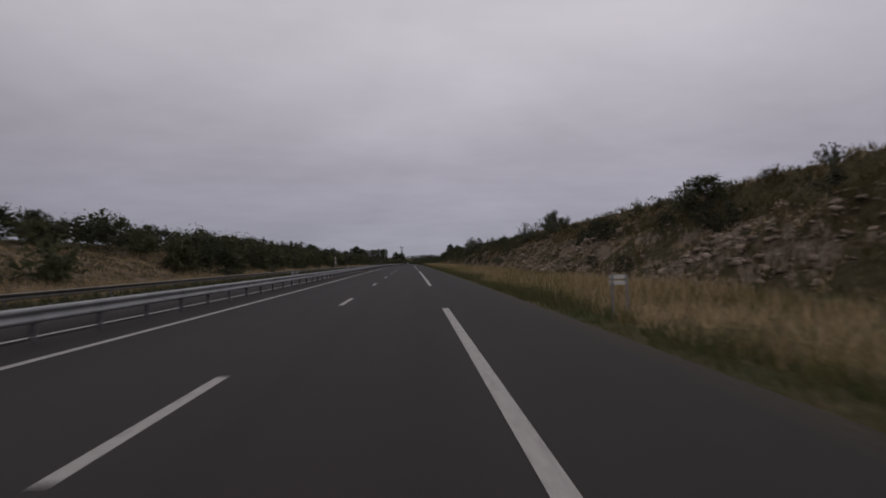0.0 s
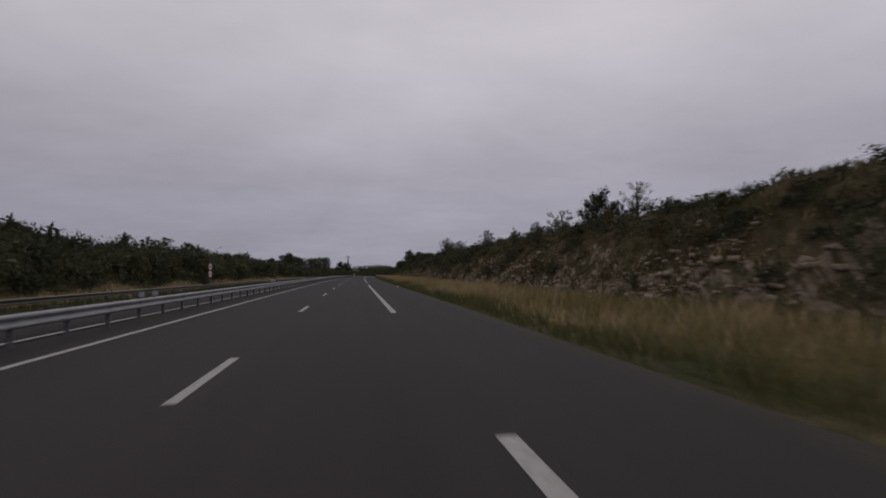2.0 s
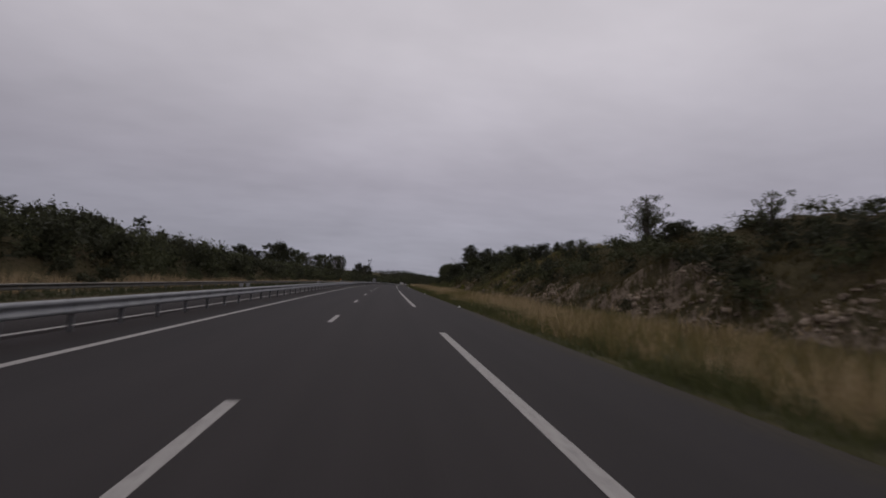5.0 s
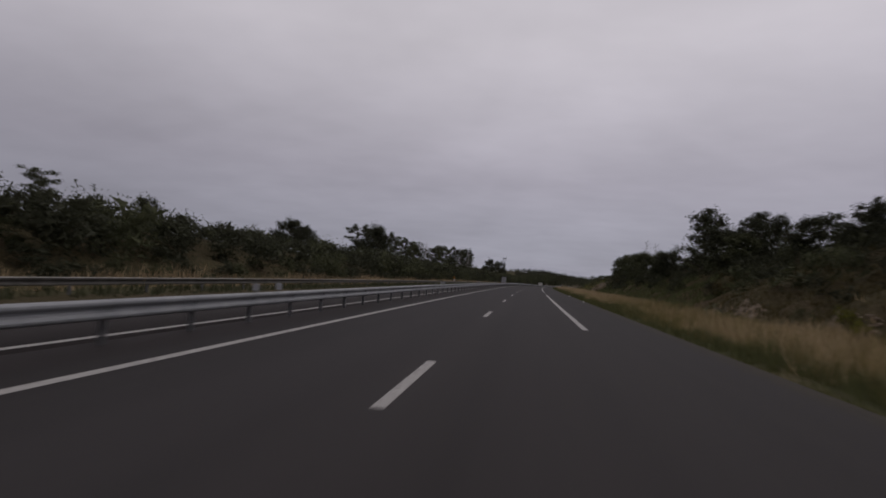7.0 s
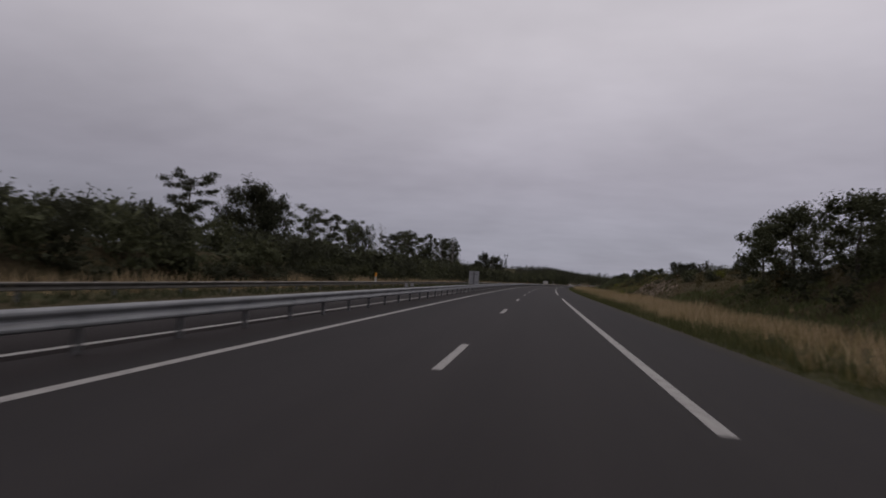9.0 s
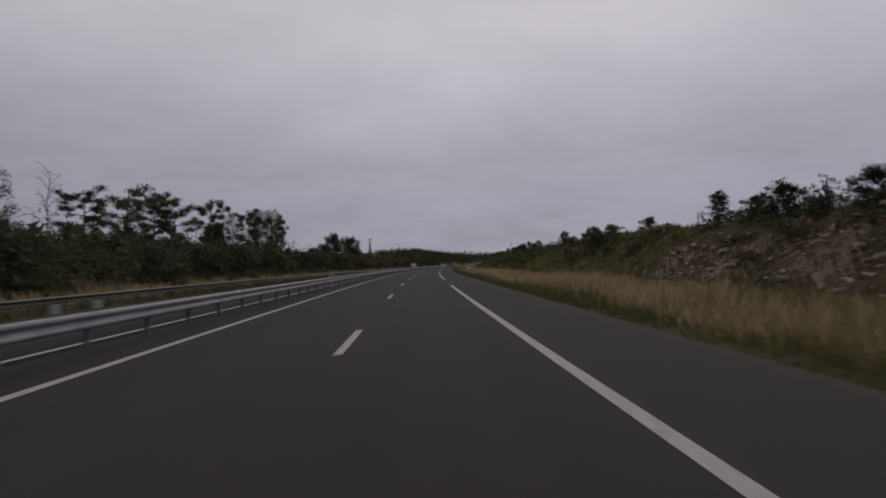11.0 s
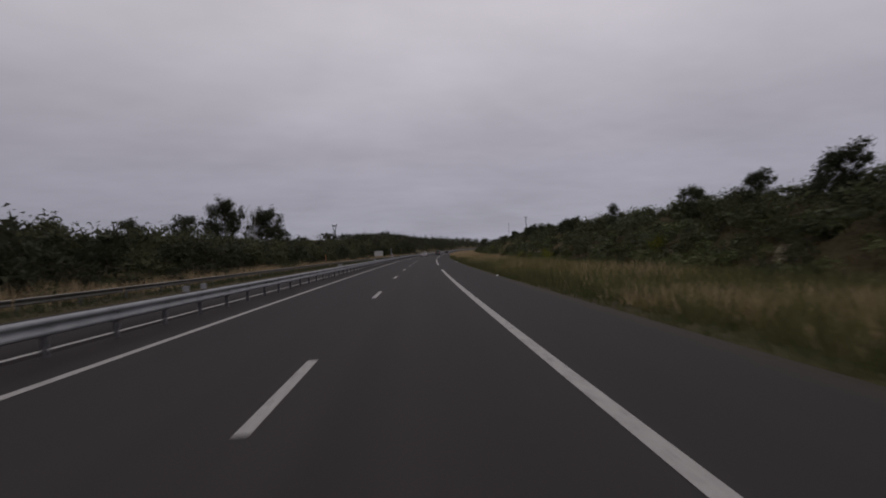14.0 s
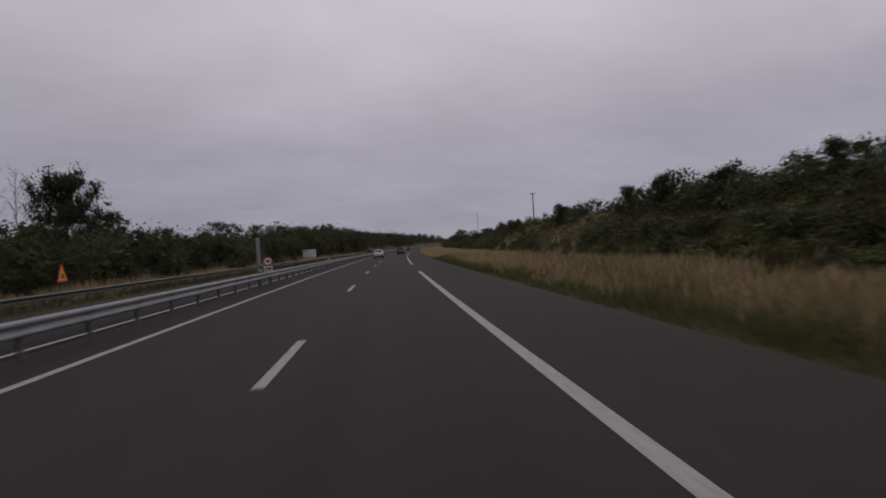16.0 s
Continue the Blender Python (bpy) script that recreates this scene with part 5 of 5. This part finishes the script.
post = sign(355.3, -5.35, "pale panel turned away, on a dark post behind the barrier", 175)
part("post", boxed("post", post_steel, -0.06, 0.06, 0.02, 0.12, 0.0, 2.35, bevel=0.006), post)
panel = part("panel", boxed("panel", panel_back, -0.52, 0.52, -0.02, 0.02, 1.05, 2.42, bevel=0.01), post, "pale back of the panel")
for z in (1.3, 2.1):
    part("bracket", boxed("bracket", post_steel, -0.4, 0.4, 0.02, 0.05, z - 0.03, z + 0.03, bevel=0.004), panel)

utility_pole(645.8, 35.5, 13.2, 0.8, "wooden overhead line pole with a short crossarm")
utility_pole(880, 43.5, 22.4, 0.5, "slim wooden overhead line pole over the thicket")
for s, d, top in ((412.4, 26.4, 5.9), (423.4, 26.2, 5.0), (434.0, 26.8, 5.4), (402, 26.6, 5.8), (446, 26.2, 5.4)):
    ob = tagged(new("fence_post"), "thin grey wooden fence post on the brow", "fence post", "fence posts on the brow")
    z = float(land(s, d)) - 0.2
    ob.matrix_basis = stand(s, d, z)
    part("stake", mesh_from("stake", *tube_arrays([(0, 0, 0), (0.03, 0, (top - z) * 0.8), (0.05, 0, (top - z) * 0.9)], [0.04, 0.035, 0.025], 7), pole_wood), ob)


def lattice_pylon(s, d, height):
    ob = tagged(new("pylon"), "grey steel lattice power pylon beyond the trees", "pylon")
    ob.matrix_basis = stand(s, d, None, 12)
    k = height / 46.0
    body, arms = [], []
    levels = [(0, 4.2), (12, 3.0), (22, 2.1), (30, 1.5)]
    ring = lambda z, w: [np.array((x * w, y * w, z)) * [k, k, k] for x, y in ((-1, -1), (1, -1), (1, 1), (-1, 1))]
    bar = lambda a, b, w=0.16: tube_arrays([a, b], [2.2 * w, 2.2 * w], 4)
    for (z0, w0), (z1, w1) in zip(levels[:-1], levels[1:]):
        a, b = ring(z0, w0), ring(z1, w1)
        for i in range(4):
            j = (i + 1) % 4
            body += [bar(a[i], b[i], 0.22), bar(a[i], b[j]), bar(a[j], b[i]), bar(b[i], b[j])]
    c = ring(30, 1.5)
    for sx in (-1, 1):
        lo = [q for q in c if q[0] * sx > 0]
        hip = [np.array((sx * 4.4, y, 40.0)) * k for y in (-1.0, 1.0)]
        peak = np.array((sx * 5.6, 0, 46.0)) * k
        for q, h in zip(lo, hip):
            arms += [bar(q, h, 0.2), bar(h, peak, 0.16)]
        arms += [bar(lo[0], hip[1]), bar(lo[1], hip[0])]
    left, right = [np.array((x, 0, 41.0)) * k for x in (-6.6, 6.6)]
    for y in (-1.0, 1.0):
        a = np.array((-4.4, y, 40.0)) * k
        b = np.array((4.4, y, 40.0)) * k
        arms += [bar(a, b, 0.2), bar(a + [0, 0, 2.2 * k], b + [0, 0, 2.2 * k], 0.18), bar(a, left, 0.16), bar(b, right, 0.16)]
        for x in np.linspace(-4, 4, 5):
            arms.append(bar(np.array((x - 1, y, 40)) * k, np.array((x + 1, y, 42.2)) * k, 0.12))
    part("tower", mesh_from("tower", *joined(body), lattice_steel), ob)
    part("crossarm", mesh_from("crossarm", *joined(arms), lattice_steel), ob)


lattice_pylon(1260, -264, 53.5 - float(land(1260, -264)))


# ---- litter on the shoulder ----
def scrap_mesh(seed):
    r = np.random.RandomState(seed)
    bm = bmesh.new()
    bmesh.ops.create_grid(bm, x_segments=5, y_segments=5, size=0.06)
    for v in bm.verts:
        v.co += Vector((r.uniform(-0.03, 0.03), r.uniform(-0.03, 0.03), abs(r.normal(0, 0.05))))
    bmesh.ops.solidify(bm, geom=bm.faces[:], thickness=0.004)
    return mesh_of("litter", bm, sign_white)


for k, (s, d) in enumerate(((235.5, 6.25), (209.4, 6.30), (285.0, 6.12), (132.8, 6.10), (302.0, 6.2), (444.0, 6.32), (493.2, 6.25), (529.8, 6.13))):
    ob = tagged(new("litter", scrap_mesh(k)), "crumpled white scrap of litter at the shoulder's edge", "litter", "litter along the shoulder")
    ob.matrix_basis = stand(s, d, 0.003, 40.0 * k)


# ---- vehicles ----
def loft(bm, sections):
    """Bridges closed rings of (x, z) at stations y."""
    rings = [[bm.verts.new((x, y, z)) for x, z in ring] for y, ring in sections]
    n = len(rings[0])
    for a, b in zip(rings[:-1], rings[1:]):
        for k in range(n):
            bm.faces.new((a[k], a[(k + 1) % n], b[(k + 1) % n], b[k]))
    bm.faces.new(list(reversed(rings[0])))
    bm.faces.new(rings[-1])


def hull(w, z0, z1, r=0.09):
    """Rounded box section, half width w."""
    out = []
    for sx, sz, a0 in ((1, -1, 270), (1, 1, 0), (-1, 1, 90), (-1, -1, 180)):
        cx, cz = sx * (w - r), (z1 - r) if sz > 0 else (z0 + r)
        for k in range(3):
            a = radians(a0 + 45 * k)
            out.append((cx + r * math.cos(a), cz + r * math.sin(a)))
    return out


def cabin_ring(wb, wt, z0, z1):
    return [(wb, z0), (wt + 0.06, z1 - 0.12), (wt, z1 - 0.03), (wt - 0.12, z1), (-wt + 0.12, z1), (-wt, z1 - 0.03), (-wt - 0.06, z1 - 0.12), (-wb, z0)]


def pane(name, corners, depth, mat, parent, label):
    bm = bmesh.new()
    front = [bm.verts.new(c) for c in corners]
    bm.normal_update()
    f = bm.faces.new(front)
    f.normal_update()
    off = f.normal * depth
    back = [bm.verts.new(Vector(c) - off) for c in corners]
    n = len(front)
    for k in range(n):
        bm.faces.new((front[(k + 1) % n], front[k], back[k], back[(k + 1) % n]))
    bm.faces.new(list(reversed(back)))
    return part(name, mesh_of(name, bm, mat), parent, label)


def car(label, paint_mat, s, d, boot, high, long, group):
    """A car facing along the road; boot: length of the boot lid behind the rear window."""
    ob = tagged(new("car"), label, "car", group)
    ob.matrix_basis = stand(s, d, 0.0)
    w, belt = 0.86, 0.92 if boot else 1.02
    bm = bmesh.new()
    loft(bm, [(0.0, hull(w - 0.10, 0.38, belt - 0.10)), (0.10, hull(w - 0.02, 0.26, belt - 0.02)), (0.6, hull(w, 0.20, belt)), (long * 0.55, hull(w, 0.20, belt - 0.02)),
              (long - 0.9, hull(w - 0.02, 0.20, belt - 0.10)), (long - 0.2, hull(w - 0.08, 0.26, belt - 0.26)), (long, hull(w - 0.22, 0.36, belt - 0.38))])
    part("body", mesh_of("body", bm, paint_mat, True), ob)
    y0, y1 = (boot, boot + 0.62) if boot else (0.06, 0.42)
    y2, y3 = long * 0.60, long * 0.60 + 0.75
    bm = bmesh.new()
    loft(bm, [(y0, cabin_ring(0.76, 0.70, belt - 0.06, belt + 0.02)), (y1, cabin_ring(0.80, 0.60, belt - 0.04, high - 0.05)), ((y1 + y2) / 2, cabin_ring(0.82, 0.62, belt - 0.04, high)),
              (y2, cabin_ring(0.80, 0.60, belt - 0.04, high - 0.06)), (y3, cabin_ring(0.76, 0.70, belt - 0.08, belt))])
    part("cabin", mesh_of("cabin", bm, paint_mat), ob)
    t = 0.16
    a, b = (y0 + (y1 - y0) * t, belt + 0.02 + (high - 0.07 - belt) * t), (y0 + (y1 - y0) * 0.9, belt + 0.02 + (high - 0.07 - belt) * 0.9)
    pane("rear_window", [(-0.62, a[0] - 0.012, a[1]), (0.62, a[0] - 0.012, a[1]), (0.53, b[0] - 0.012, b[1]), (-0.53, b[0] - 0.012, b[1])], 0.004, car_glass, ob, "dark rear window")
    for sx in (-1, 1):
        for ya, yb in ((y1 + 0.05, (y1 + y2) / 2 - 0.04), ((y1 + y2) / 2 + 0.04, y2 + 0.1)):
            c = [(sx * 0.805, ya, belt + 0.04), (sx * 0.815, yb, belt + 0.04), (sx * 0.695, yb - 0.05, high - 0.16), (sx * 0.685, ya + 0.08, high - 0.17)]
            pane("side_window", c if sx > 0 else list(reversed(c)), 0.004, car_glass, ob, "dark side window")
        lamp = (sx * 0.50, sx * 0.80, -0.012, 0.10, belt - 0.32, belt - 0.12) if boot else (sx * 0.66, sx * 0.82, -0.01, 0.10, belt - 0.30, belt + 0.05)
        x0, x1 = sorted(lamp[:2])
        part("tail_lamp", boxed("tail_lamp", tail_red, x0, x1, *lamp[2:], bevel=0.02), ob, "lit red tail lamp")
        bm = bmesh.new()
        box(bm, min(sx * 0.84, sx * 1.0), max(sx * 0.84, sx * 1.0), y2 + 0.05, y2 + 0.22, belt + 0.02, belt + 0.16, 0.03)
        part("mirror", mesh_of("mirror", bm, paint_mat), ob)
        for y in (0.80, long - 0.85):
            bm = bmesh.new()
            bmesh.ops.create_cone(bm, cap_ends=True, segments=20, radius1=0.31, radius2=0.31, depth=0.2, matrix=pose(sx * 0.77, y, 0.31, 0, 90))
            tyre = part("tyre", mesh_of("tyre", bm, rubber), ob)
            bm = bmesh.new()
            bmesh.ops.create_cone(bm, cap_ends=True, segments=12, radius1=0.2, radius2=0.17, depth=0.03, matrix=pose(sx * 0.875, y, 0.31, 0, 90 * sx))
            part("rim", mesh_of("rim", bm, alloy), tyre)
    part("bumper", boxed("bumper", paint_mat if boot else car_black, -0.80, 0.80, -0.05, 0.12, 0.34, 0.54, bevel=0.04), ob)
    part("number_plate", boxed("number_plate", sign_white, -0.26, 0.26, -0.03, 0.0, belt - 0.26, belt - 0.15, bevel=0.004), ob, "white plate with a dark bar")
    part("plate_bar", boxed("plate_bar", sign_black, -0.2, 0.2, -0.034, -0.03, belt - 0.235, belt - 0.175, bevel=0.001), ob)
    return ob


TRAFFIC = "cars ahead on the carriageway"
car("silver saloon car with lit red tail lamps in the fast lane", car_silver, 613.0, -1.6, 0.55, 1.43, 4.35, TRAFFIC)
car("dark grey people carrier with lit tail lamps in the slow lane", car_dark, 636.0, 1.9, 0.0, 1.72, 4.5, TRAFFIC)
car("small dark car far ahead in the slow lane", car_dark, 714.0, 1.9, 0.0, 1.5, 4.2, TRAFFIC)
